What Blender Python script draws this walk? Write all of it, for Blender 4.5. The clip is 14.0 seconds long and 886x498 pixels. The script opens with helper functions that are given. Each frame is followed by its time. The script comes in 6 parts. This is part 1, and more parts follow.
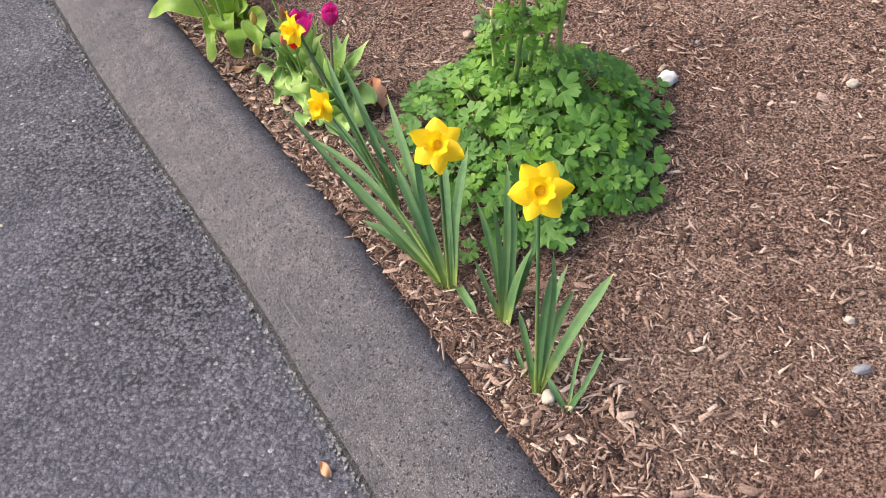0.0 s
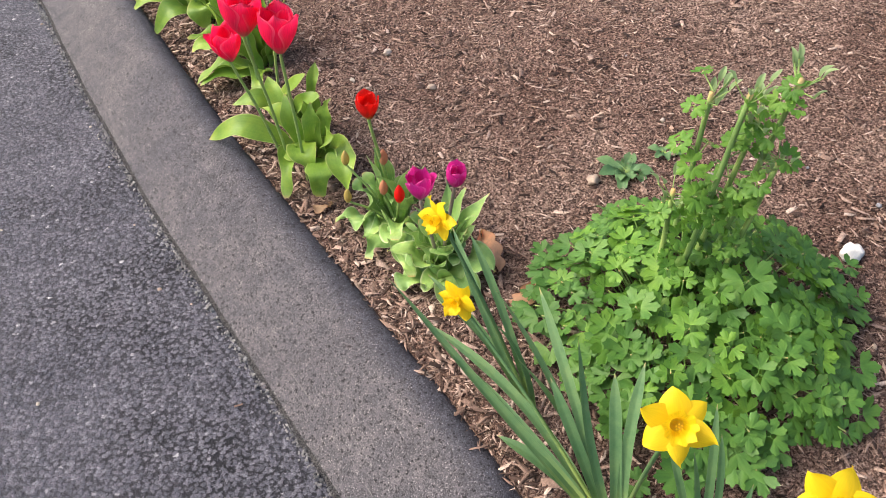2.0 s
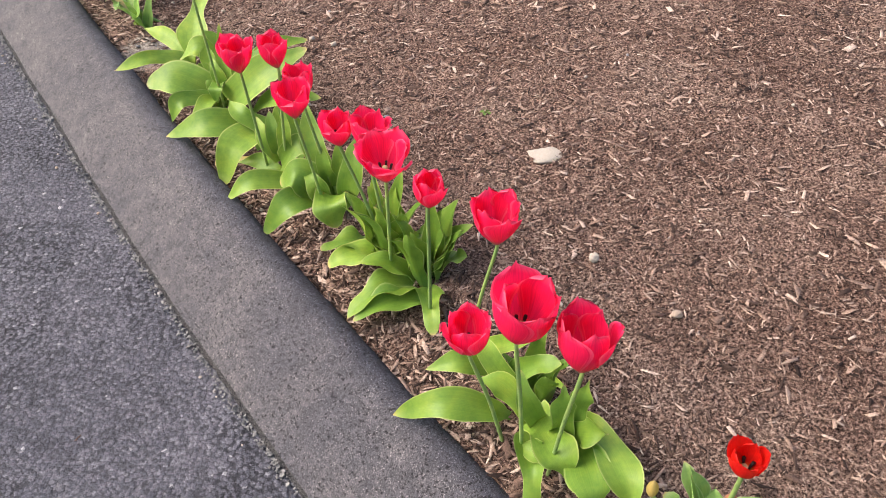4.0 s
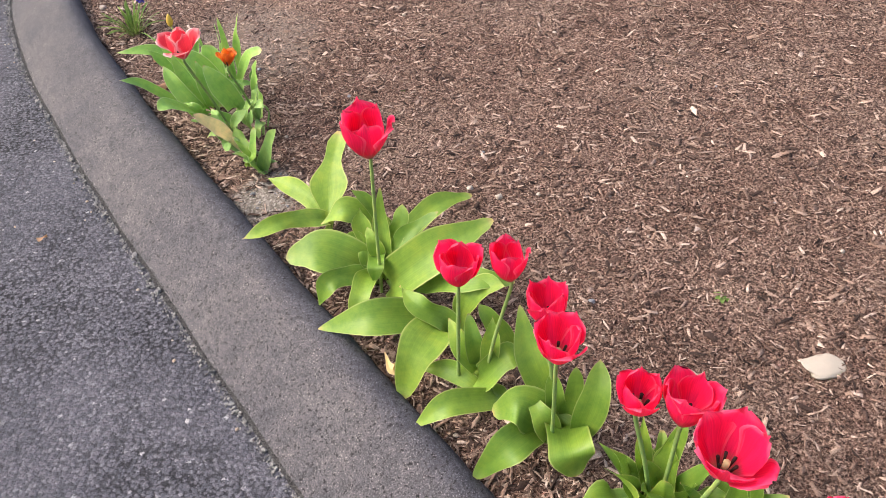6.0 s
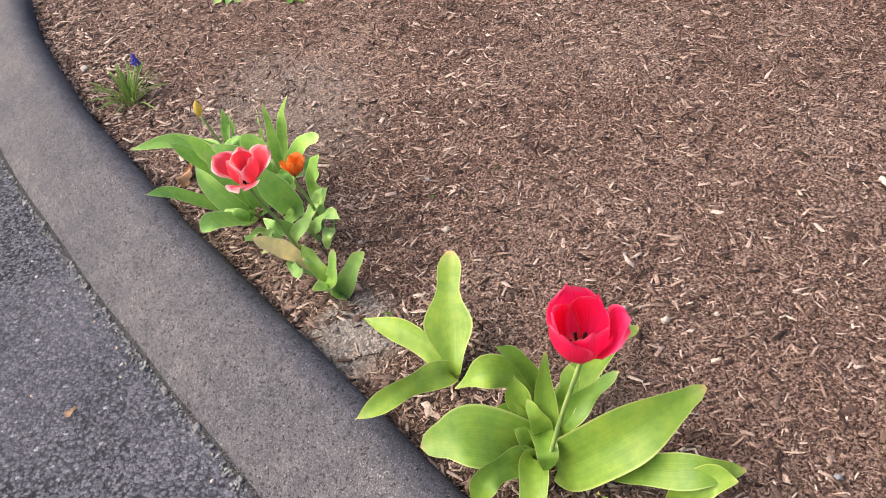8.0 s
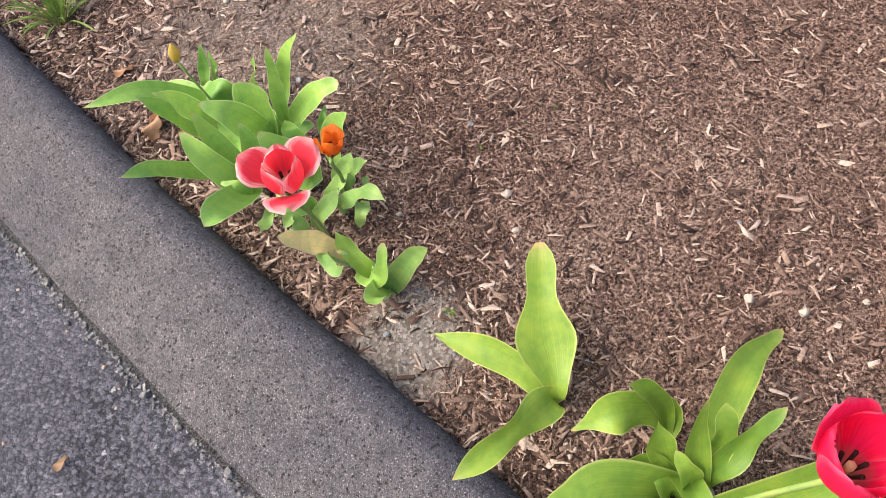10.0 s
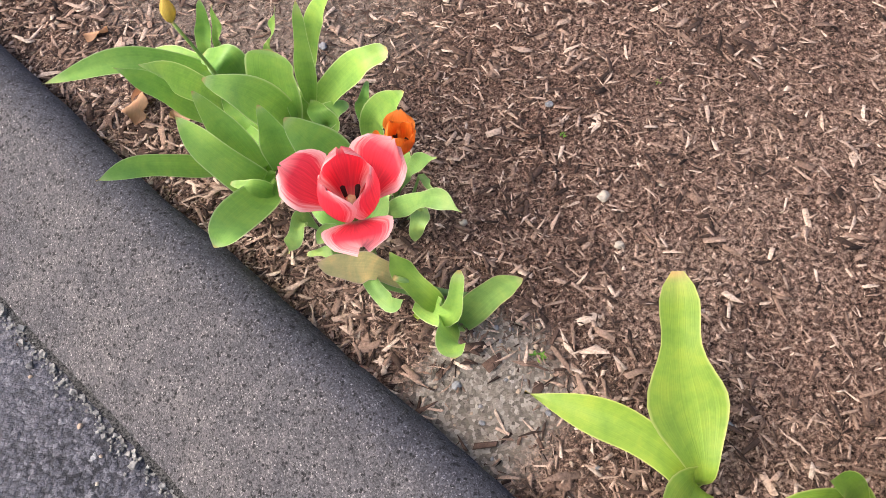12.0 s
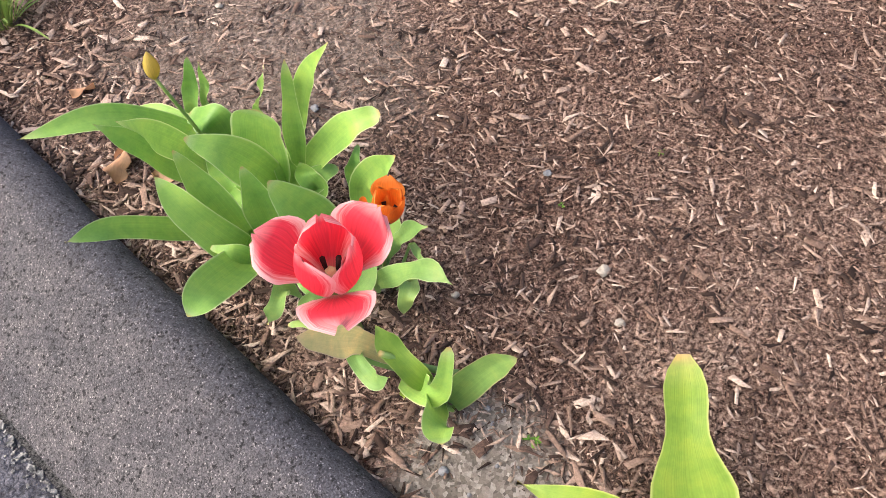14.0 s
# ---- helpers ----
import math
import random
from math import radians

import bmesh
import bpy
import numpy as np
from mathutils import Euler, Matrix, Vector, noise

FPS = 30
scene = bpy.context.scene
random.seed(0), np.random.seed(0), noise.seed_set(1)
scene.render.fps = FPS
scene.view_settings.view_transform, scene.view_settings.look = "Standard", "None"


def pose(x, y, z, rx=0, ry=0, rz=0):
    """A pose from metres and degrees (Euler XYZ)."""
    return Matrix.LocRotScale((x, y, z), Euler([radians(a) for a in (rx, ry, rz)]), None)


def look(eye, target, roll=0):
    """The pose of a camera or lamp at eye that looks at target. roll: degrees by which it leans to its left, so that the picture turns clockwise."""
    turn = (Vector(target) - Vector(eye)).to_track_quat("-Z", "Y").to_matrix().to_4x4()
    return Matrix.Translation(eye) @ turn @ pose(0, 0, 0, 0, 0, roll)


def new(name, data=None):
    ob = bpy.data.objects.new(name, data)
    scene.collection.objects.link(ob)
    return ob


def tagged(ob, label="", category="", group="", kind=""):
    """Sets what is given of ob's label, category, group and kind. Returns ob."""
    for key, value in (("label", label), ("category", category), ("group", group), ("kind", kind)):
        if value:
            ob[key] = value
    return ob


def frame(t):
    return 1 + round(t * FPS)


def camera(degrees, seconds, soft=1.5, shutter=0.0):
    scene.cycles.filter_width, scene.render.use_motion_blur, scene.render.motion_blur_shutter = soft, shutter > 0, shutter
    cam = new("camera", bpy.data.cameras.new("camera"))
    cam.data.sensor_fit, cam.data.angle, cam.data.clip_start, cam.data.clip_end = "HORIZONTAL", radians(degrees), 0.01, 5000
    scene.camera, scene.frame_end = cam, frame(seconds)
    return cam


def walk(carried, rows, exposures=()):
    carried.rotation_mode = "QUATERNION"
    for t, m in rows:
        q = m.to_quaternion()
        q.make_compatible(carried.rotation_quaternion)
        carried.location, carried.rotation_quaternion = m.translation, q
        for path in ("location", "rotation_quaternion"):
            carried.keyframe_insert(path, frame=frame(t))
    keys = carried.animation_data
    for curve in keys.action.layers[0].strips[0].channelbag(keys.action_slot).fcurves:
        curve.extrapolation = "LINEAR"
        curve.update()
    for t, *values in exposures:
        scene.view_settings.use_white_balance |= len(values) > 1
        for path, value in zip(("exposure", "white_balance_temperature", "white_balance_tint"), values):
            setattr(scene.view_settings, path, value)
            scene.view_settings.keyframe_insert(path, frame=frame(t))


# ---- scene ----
cam = camera(55.7, 14.0, soft=0.6)
PATH = [
    (0, (-0.024, 0.089, 1.559), (-0.025, 1.455, 0.098), -1.3),
    (0.5, (-0.063, 0.116, 1.56), (-0.054, 1.509, 0.126), -1.1),
    (1, (-0.143, 0.24, 1.539), (-0.127, 1.653, 0.124), -0.8),
    (1.5, (-0.242, 0.436, 1.537), (-0.227, 1.868, 0.141), -0.4),
    (2, (-0.321, 0.574, 1.524), (-0.301, 2.013, 0.135), 0.5),
    (2.5, (-0.492, 0.77, 1.519), (-0.46, 2.219, 0.14), -0.7),
    (3, (-0.642, 0.943, 1.527), (-0.549, 2.393, 0.153), -1.1),
    (3.5, (-0.78, 1.17, 1.513), (-0.657, 2.62, 0.14), -0.6),
    (3.7, (-0.836, 1.282, 1.521), (-0.714, 2.737, 0.154), -0.7),
    (5.8, (-1.333, 1.976, 1.516), (-1.194, 3.505, 0.235), -1.4),
    (6, (-1.371, 2.076, 1.518), (-1.229, 3.607, 0.238), -1.4),
    (6.5, (-1.434, 2.308, 1.521), (-1.285, 3.84, 0.244), -1.3),
    (7, (-1.477, 2.449, 1.51), (-1.321, 3.97, 0.221), -0.9),
    (7.5, (-1.57, 2.618, 1.511), (-1.396, 4.118, 0.199), -2.0),
    (7.7, (-1.619, 2.681, 1.516), (-1.422, 4.166, 0.191), -3.0),
    (9.8, (-1.845, 3.26, 1.438), (-1.511, 4.433, -0.147), -2.4),
    (10, (-1.852, 3.307, 1.425), (-1.518, 4.449, -0.182), -2.0),
    (10.5, (-1.888, 3.436, 1.361), (-1.558, 4.513, -0.291), -1.9),
    (11, (-1.904, 3.527, 1.269), (-1.58, 4.539, -0.426), -1.7),
    (11.5, (-1.914, 3.597, 1.207), (-1.572, 4.608, -0.484), -0.9),
    (12, (-1.917, 3.634, 1.17), (-1.546, 4.695, -0.485), 0.2),
    (12.5, (-1.929, 3.652, 1.146), (-1.542, 4.772, -0.465), 0.6),
    (13, (-1.931, 3.668, 1.135), (-1.525, 4.822, -0.448), 1.4),
    (13.5, (-1.915, 3.671, 1.13), (-1.5, 4.843, -0.437), 1.8),
    (14, (-1.896, 3.677, 1.122), (-1.475, 4.852, -0.441), 1.9),
]
walk(cam, [(t, look(eye, target, roll)) for t, eye, target, roll in PATH], exposures=[(0, 1.08), (14, 1.08)])

# world and light: a bright overcast sky
world = bpy.data.worlds.new("overcast_sky")
scene.world = world
world.use_nodes = True
wn = world.node_tree.nodes
sky = wn.new("ShaderNodeTexSky")
sky.sky_type, sky.sun_disc = "NISHITA", False
sky.sun_elevation, sky.sun_rotation = radians(44), radians(-75)
sky.air_density, sky.dust_density = 1.0, 6.0
world.node_tree.links.new(sky.outputs[0], wn["Background"].inputs[0])
wn["Background"].inputs[1].default_value = 0.15
sun_data = bpy.data.lights.new("sun", "SUN")
sun_data.energy, sun_data.angle, sun_data.color = 1.3, radians(40), (1.0, 0.96, 0.9)
sun = new("sun", sun_data)
sun.matrix_world = look((-8, 1, 8), (0, 3.2, 0))


# ---- materials ----
def material(name, rough=0.8, spec=0.3):
    m = bpy.data.materials.new(name)
    m.use_nodes = True
    b = m.node_tree.nodes["Principled BSDF"]
    b.inputs["Roughness"].default_value = rough
    b.inputs["Specular IOR Level"].default_value = spec
    return m, m.node_tree.nodes, m.node_tree.links, b


def add(nodes, kind, **values):
    n = nodes.new(kind)
    for key, value in values.items():
        n.inputs[key].default_value = value
    return n


def ramp(nodes, stops):
    n = nodes.new("ShaderNodeValToRGB")
    e = n.color_ramp.elements
    while len(e) < len(stops):
        e.new(0.5)
    for k, (p, col) in enumerate(stops):
        e[k].position, e[k].color = p, (*col, 1)
    return n


def mixed(nodes, links, kind, fac, a, b):
    n = nodes.new("ShaderNodeMix")
    n.data_type, n.blend_type = "RGBA", kind
    for slot, v in ((0, fac), (6, a), (7, b)):
        if isinstance(v, (int, float)):
            n.inputs[slot].default_value = v
        elif isinstance(v, tuple):
            n.inputs[slot].default_value = (*v, 1)
        else:
            links.new(v, n.inputs[slot])
    return n.outputs[2]


def bumped(nodes, links, bsdf, height, strength, distance):
    n = add(nodes, "ShaderNodeBump", Strength=strength, Distance=distance)
    links.new(height, n.inputs["Height"])
    links.new(n.outputs[0], bsdf.inputs["Normal"])


def maths(n, l, op, a, b):
    m = n.new("ShaderNodeMath")
    m.operation = op
    for slot, v in ((0, a), (1, b)):
        if isinstance(v, (int, float)):
            m.inputs[slot].default_value = v
        else:
            l.new(v, m.inputs[slot])
    return m.outputs[0]


def road_material():
    """Open-textured asphalt: rounded stones in bitumen with dark gaps, deeper in some stretches than in others."""
    m, n, l, b = material("road_asphalt", 0.78, 0.3)
    co = n.new("ShaderNodeTexCoord").outputs["Object"]
    warp = add(n, "ShaderNodeTexNoise", Scale=160.0, Detail=2.0)
    l.new(co, warp.inputs["Vector"])
    bent = mixed(n, l, "LINEAR_LIGHT", 0.006, co, warp.outputs["Color"])
    stone = add(n, "ShaderNodeTexVoronoi", Scale=112.0, Randomness=1.0)
    small = add(n, "ShaderNodeTexVoronoi", Scale=260.0, Randomness=1.0)
    for t in (stone, small):
        l.new(bent, t.inputs["Vector"])
    fine = add(n, "ShaderNodeTexNoise", Scale=520.0, Detail=3.0, Roughness=0.7)
    wide = add(n, "ShaderNodeTexNoise", Scale=3.2, Detail=5.0, Roughness=0.62)
    wear = add(n, "ShaderNodeTexNoise", Scale=1.7, Detail=4.0, Roughness=0.6)
    for t in (fine, wide, wear):
        l.new(co, t.inputs["Vector"])
    tone = ramp(n, [(0.0, (0.047, 0.048, 0.060)), (0.55, (0.084, 0.084, 0.103)), (0.9, (0.135, 0.135, 0.158)), (1.0, (0.36, 0.36, 0.37))])
    l.new(stone.outputs["Color"], tone.inputs[0])
    grain = ramp(n, [(0.3, (0.45, 0.45, 0.46)), (0.7, (1.7, 1.68, 1.66))])
    l.new(fine.outputs[0], grain.inputs[0])
    c = mixed(n, l, "MULTIPLY", 0.9, tone.outputs[0], grain.outputs[0])
    grit = ramp(n, [(0.0, (0.55, 0.55, 0.56)), (1.0, (1.5, 1.48, 1.46))])
    l.new(small.outputs["Color"], grit.inputs[0])
    c = mixed(n, l, "MULTIPLY", 0.8, c, grit.outputs[0])
    gap = ramp(n, [(0.46, (1, 1, 1)), (0.68, (0.10, 0.10, 0.12))])
    l.new(stone.outputs["Distance"], gap.inputs[0])
    depth = ramp(n, [(0.40, (0.35,) * 3), (0.62, (1,) * 3)])
    l.new(wear.outputs[0], depth.inputs[0])
    c = mixed(n, l, "MULTIPLY", depth.outputs[0], c, gap.outputs[0])
    blot = ramp(n, [(0.3, (0.78, 0.78, 0.80)), (0.68, (1.24, 1.22, 1.20))])
    l.new(wide.outputs[0], blot.inputs[0])
    l.new(mixed(n, l, "MULTIPLY", 1.0, c, blot.outputs[0]), b.inputs["Base Color"])
    h = maths(n, l, "SUBTRACT", maths(n, l, "MULTIPLY", fine.outputs[0], 0.35), stone.outputs["Distance"])
    bumped(n, l, b, h, 1.0, 0.0045)
    return m


def kerb_material():
    """Fine rolled asphalt: small grains, black pits, a slightly paler foot and a darker, ragged band along the crest.
    """
    m, n, l, b = material("kerb_asphalt", 0.8, 0.3)
    co = n.new("ShaderNodeTexCoord").outputs["Object"]
    grains = add(n, "ShaderNodeTexVoronoi", Scale=560.0, Randomness=1.0)
    fine = add(n, "ShaderNodeTexNoise", Scale=380.0, Detail=4.0, Roughness=0.8)
    pits = add(n, "ShaderNodeTexNoise", Scale=120.0, Detail=4.0, Roughness=0.7)
    dots = add(n, "ShaderNodeTexVoronoi", Scale=85.0, Randomness=1.0)
    mott = add(n, "ShaderNodeTexNoise", Scale=26.0, Detail=5.0, Roughness=0.7)
    wide = add(n, "ShaderNodeTexNoise", Scale=4.0, Detail=5.0, Roughness=0.65)
    for t in (grains, fine, pits, dots, mott, wide):
        l.new(co, t.inputs["Vector"])
    tone = ramp(n, [(0.0, (0.022, 0.0215, 0.026)), (0.35, (0.064, 0.063, 0.073)), (0.8, (0.116, 0.113, 0.126)), (1.0, (0.36, 0.35, 0.36))])
    l.new(grains.outputs["Color"], tone.inputs[0])
    g = ramp(n, [(0.32, (0.5, 0.5, 0.5)), (0.68, (1.45, 1.44, 1.42))])
    l.new(fine.outputs[0], g.inputs[0])
    c = mixed(n, l, "MULTIPLY", 0.75, tone.outputs[0], g.outputs[0])
    pr = ramp(n, [(0.385, (0.07, 0.07, 0.085)), (0.43, (1, 1, 1))])
    l.new(pits.outputs[0], pr.inputs[0])
    c = mixed(n, l, "MULTIPLY", 0.85, c, pr.outputs[0])
    dr = ramp(n, [(0.14, (0.12, 0.12, 0.14)), (0.26, (1, 1, 1))])
    l.new(dots.outputs["Distance"], dr.inputs[0])
    few = ramp(n, [(0.46, (0, 0, 0)), (0.54, (1, 1, 1))])
    l.new(mott.outputs[0], few.inputs[0])
    c = mixed(n, l, "MULTIPLY", few.outputs[0], c, dr.outputs[0])
    mr = ramp(n, [(0.34, (0.74, 0.74, 0.77)), (0.66, (1.18, 1.16, 1.14))])
    l.new(mott.outputs[0], mr.inputs[0])
    c = mixed(n, l, "MULTIPLY", 1.0, c, mr.outputs[0])
    wr = ramp(n, [(0.32, (0.80, 0.81, 0.86)), (0.66, (1.18, 1.15, 1.12))])
    l.new(wide.outputs[0], wr.inputs[0])
    c = mixed(n, l, "MULTIPLY", 1.0, c, wr.outputs[0])
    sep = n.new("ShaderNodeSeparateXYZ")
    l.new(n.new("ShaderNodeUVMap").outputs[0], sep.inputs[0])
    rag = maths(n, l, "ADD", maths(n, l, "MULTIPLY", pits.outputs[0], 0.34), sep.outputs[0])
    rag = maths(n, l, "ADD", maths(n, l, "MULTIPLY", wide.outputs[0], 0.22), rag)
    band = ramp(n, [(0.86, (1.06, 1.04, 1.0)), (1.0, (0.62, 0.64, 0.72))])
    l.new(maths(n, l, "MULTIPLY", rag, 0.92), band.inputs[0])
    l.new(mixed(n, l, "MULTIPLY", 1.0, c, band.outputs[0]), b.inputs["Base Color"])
    h = maths(n, l, "ADD", fine.outputs[0], maths(n, l, "MULTIPLY", pits.outputs[0], 1.4))
    bumped(n, l, b, h, 0.8, 0.0022)
    return m


ROAD = road_material()
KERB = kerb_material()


def joint_material():
    m, n, l, b = material("joint_dirt", 0.95, 0.1)
    t = add(n, "ShaderNodeTexNoise", Scale=320.0, Detail=4.0, Roughness=0.7)
    l.new(n.new("ShaderNodeTexCoord").outputs["Object"], t.inputs["Vector"])
    bumped(n, l, b, t.outputs[0], 1.0, 0.004)
    r = ramp(n, [(0.40, (0.015, 0.015, 0.016)), (0.65, (0.14, 0.132, 0.128))])
    l.new(t.outputs[0], r.inputs[0])
    l.new(r.outputs[0], b.inputs["Base Color"])
    return m


JOINT = joint_material()


SANDY = [((-1.715, 4.05, 0), 0.14, 0.95), ((-1.80, 4.98, 0), 0.34, 0.4)]  # bare sandy patches: middle, radius, strength


def soil_material():
    m, n, l, b = material("mulch_soil", 0.95, 0.1)
    co = n.new("ShaderNodeTexCoord").outputs["Object"]
    fine = add(n, "ShaderNodeTexNoise", Scale=165.0, Detail=5.0, Roughness=0.8)
    shred = add(n, "ShaderNodeTexVoronoi", Scale=190.0, Randomness=1.0)
    wide = add(n, "ShaderNodeTexNoise", Scale=3.0, Detail=5.0, Roughness=0.6)
    for t in (fine, shred, wide):
        l.new(co, t.inputs["Vector"])
    # near-black lows paint the shade of the bump's hollows into the colour
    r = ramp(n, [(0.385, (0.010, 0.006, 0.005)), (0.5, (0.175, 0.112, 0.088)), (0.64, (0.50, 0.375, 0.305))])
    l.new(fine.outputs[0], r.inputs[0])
    s = ramp(n, [(0.0, (0.42, 0.41, 0.41)), (0.8, (1.25, 1.2, 1.2)), (1.0, (2.3, 2.2, 2.15))])
    l.new(shred.outputs["Color"], s.inputs[0])
    c = mixed(n, l, "MULTIPLY", 0.7, r.outputs[0], s.outputs[0])
    w = ramp(n, [(0.32, (0.68, 0.62, 0.60)), (0.52, (1.0, 0.97, 0.96)), (0.70, (1.25, 1.30, 1.30))])
    l.new(wide.outputs[0], w.inputs[0])
    c = mixed(n, l, "MULTIPLY", 1.0, c, w.outputs[0])
    sand = ramp(n, [(0.0, (0.11, 0.094, 0.082)), (0.55, (0.27, 0.235, 0.205)), (1.0, (0.52, 0.47, 0.43))])
    l.new(shred.outputs["Color"], sand.inputs[0])
    for (x, y, _), radius, amount in SANDY:
        off = n.new("ShaderNodeVectorMath")
        off.operation = "DISTANCE"
        flat = n.new("ShaderNodeVectorMath")
        flat.operation = "MULTIPLY"
        flat.inputs[1].default_value = (1, 1, 0)
        l.new(co, flat.inputs[0])
        l.new(flat.outputs[0], off.inputs[0])
        off.inputs[1].default_value = (x, y, 0)
        d = maths(n, l, "ADD", maths(n, l, "DIVIDE", off.outputs["Value"], radius), maths(n, l, "MULTIPLY", maths(n, l, "SUBTRACT", wide.outputs[0], 0.5), 2.0))
        d = maths(n, l, "ADD", d, maths(n, l, "MULTIPLY", maths(n, l, "SUBTRACT", fine.outputs[0], 0.5), 0.9))
        mask = ramp(n, [(0.55, (amount,) * 3), (1.0, (0, 0, 0))])
        l.new(d, mask.inputs[0])
        c = mixed(n, l, "MIX", mask.outputs[0], c, sand.outputs[0])
    l.new(c, b.inputs["Base Color"])
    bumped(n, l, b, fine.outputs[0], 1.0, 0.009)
    return m


SOIL = soil_material()


def random_value(n, l):
    """One number a piece, whether it is an object of its own or an island of a mesh."""
    a = n.new("ShaderNodeObjectInfo").outputs["Random"]
    b = n.new("ShaderNodeNewGeometry").outputs["Random Per Island"]
    s = n.new("ShaderNodeMath")
    s.operation = "ADD"
    l.new(a, s.inputs[0])
    l.new(b, s.inputs[1])
    f = n.new("ShaderNodeMath")
    f.operation = "FRACT"
    l.new(s.outputs[0], f.inputs[0])
    return f.outputs[0]


def bark_material():
    m, n, l, b = material("bark_chip", 0.85, 0.2)
    r = ramp(n, [(0.0, (0.020, 0.012, 0.010)), (0.30, (0.100, 0.063, 0.050)), (0.62, (0.260, 0.176, 0.138)),
                 (0.86, (0.40, 0.292, 0.236)), (1.0, (0.57, 0.455, 0.38))])
    l.new(random_value(n, l), r.inputs[0])
    co = n.new("ShaderNodeTexCoord").outputs["Object"]
    g = add(n, "ShaderNodeTexNoise", Scale=260.0, Detail=3.0, Roughness=0.7)
    l.new(co, g.inputs["Vector"])
    gr = ramp(n, [(0.3, (0.5, 0.48, 0.47)), (0.7, (1.3, 1.27, 1.25))])
    l.new(g.outputs[0], gr.inputs[0])
    l.new(mixed(n, l, "MULTIPLY", 1.0, r.outputs[0], gr.outputs[0]), b.inputs["Base Color"])
    bumped(n, l, b, g.outputs[0], 0.6, 0.002)
    return m


BARK = bark_material()


def stone_material(name, a, c):
    m, n, l, b = material(name, 0.75, 0.3)
    t = add(n, "ShaderNodeTexNoise", Scale=60.0, Detail=5.0, Roughness=0.65)
    l.new(n.new("ShaderNodeTexCoord").outputs["Object"], t.inputs["Vector"])
    r = ramp(n, [(0.35, a), (0.65, c)])
    l.new(t.outputs[0], r.inputs[0])
    l.new(r.outputs[0], b.inputs["Base Color"])
    bumped(n, l, b, t.outputs[0], 0.4, 0.003)
    return m


PALE_STONE = stone_material("pale_stone", (0.30, 0.25, 0.20), (0.52, 0.46, 0.39))
WHITE_STONE = stone_material("white_stone", (0.52, 0.50, 0.46), (0.72, 0.70, 0.66))
GREY_STONE = stone_material("grey_stone", (0.13, 0.13, 0.14), (0.30, 0.30, 0.32))
TAN_STONE = stone_material("tan_stone", (0.27, 0.19, 0.14), (0.46, 0.37, 0.29))


def leaf_material(name, base, body, edge, rough=0.42, through_light=0.24, vein=0.09):
    """A leaf: U across the blade, V along it; ribs run along, the rim is paler, the foot is lighter."""
    m, n, l, b = material(name, rough, 0.35)
    uv = n.new("ShaderNodeUVMap").outputs[0]
    sep = n.new("ShaderNodeSeparateXYZ")
    l.new(uv, sep.inputs[0])
    along = ramp(n, [(0.0, base), (0.28, body), (0.90, body), (0.965, tuple(0.6 * p + 0.4 * q for p, q in zip(body, edge))), (1.0, (0.50, 0.36, 0.15))])
    l.new(sep.outputs[1], along.inputs[0])
    stretch = n.new("ShaderNodeMapping")
    stretch.inputs["Scale"].default_value = (42.0, 1.2, 1.0)
    l.new(uv, stretch.inputs[0])
    ribs = add(n, "ShaderNodeTexNoise", Scale=1.0, Detail=2.0, Roughness=0.5)
    l.new(stretch.outputs[0], ribs.inputs["Vector"])
    rr = ramp(n, [(0.3, (1 - vein,) * 3), (0.7, (1 + vein,) * 3)])
    l.new(ribs.outputs[0], rr.inputs[0])
    c = mixed(n, l, "MULTIPLY", 1.0, along.outputs[0], rr.outputs[0])
    blot = add(n, "ShaderNodeTexNoise", Scale=26.0, Detail=6.0, Roughness=0.72)
    l.new(n.new("ShaderNodeTexCoord").outputs["Object"], blot.inputs["Vector"])
    br = ramp(n, [(0.30, (0.66, 0.78, 0.8)), (0.5, (0.98, 1.0, 1.0)), (0.70, (1.34, 1.16, 1.1))])
    l.new(blot.outputs[0], br.inputs[0])
    c = mixed(n, l, "MULTIPLY", 0.9, c, br.outputs[0])
    d = n.new("ShaderNodeMath")
    d.operation = "SUBTRACT"
    l.new(sep.outputs[0], d.inputs[0])
    d.inputs[1].default_value = 0.5
    ab = n.new("ShaderNodeMath")
    ab.operation = "ABSOLUTE"
    l.new(d.outputs[0], ab.inputs[0])
    rim = ramp(n, [(0.455, (0, 0, 0)), (0.495, (1, 1, 1))])
    l.new(ab.outputs[0], rim.inputs[0])
    c = mixed(n, l, "MIX", rim.outputs[0], c, edge)
    tone = ramp(n, [(0.0, (0.76, 0.83, 0.80)), (1.0, (1.26, 1.18, 1.12))])
    l.new(n.new("ShaderNodeObjectInfo").outputs["Random"], tone.inputs[0])
    c = mixed(n, l, "MULTIPLY", 1.0, c, tone.outputs[0])
    l.new(c, b.inputs["Base Color"])
    bumped(n, l, b, ribs.outputs[0], 0.25, 0.002)
    tr = n.new("ShaderNodeBsdfTranslucent")
    l.new(c, tr.inputs[0])
    mx = n.new("ShaderNodeMixShader")
    mx.inputs[0].default_value = through_light
    l.new(b.outputs[0], mx.inputs[1])
    l.new(tr.outputs[0], mx.inputs[2])
    l.new(mx.outputs[0], n["Material Output"].inputs[0])
    return m


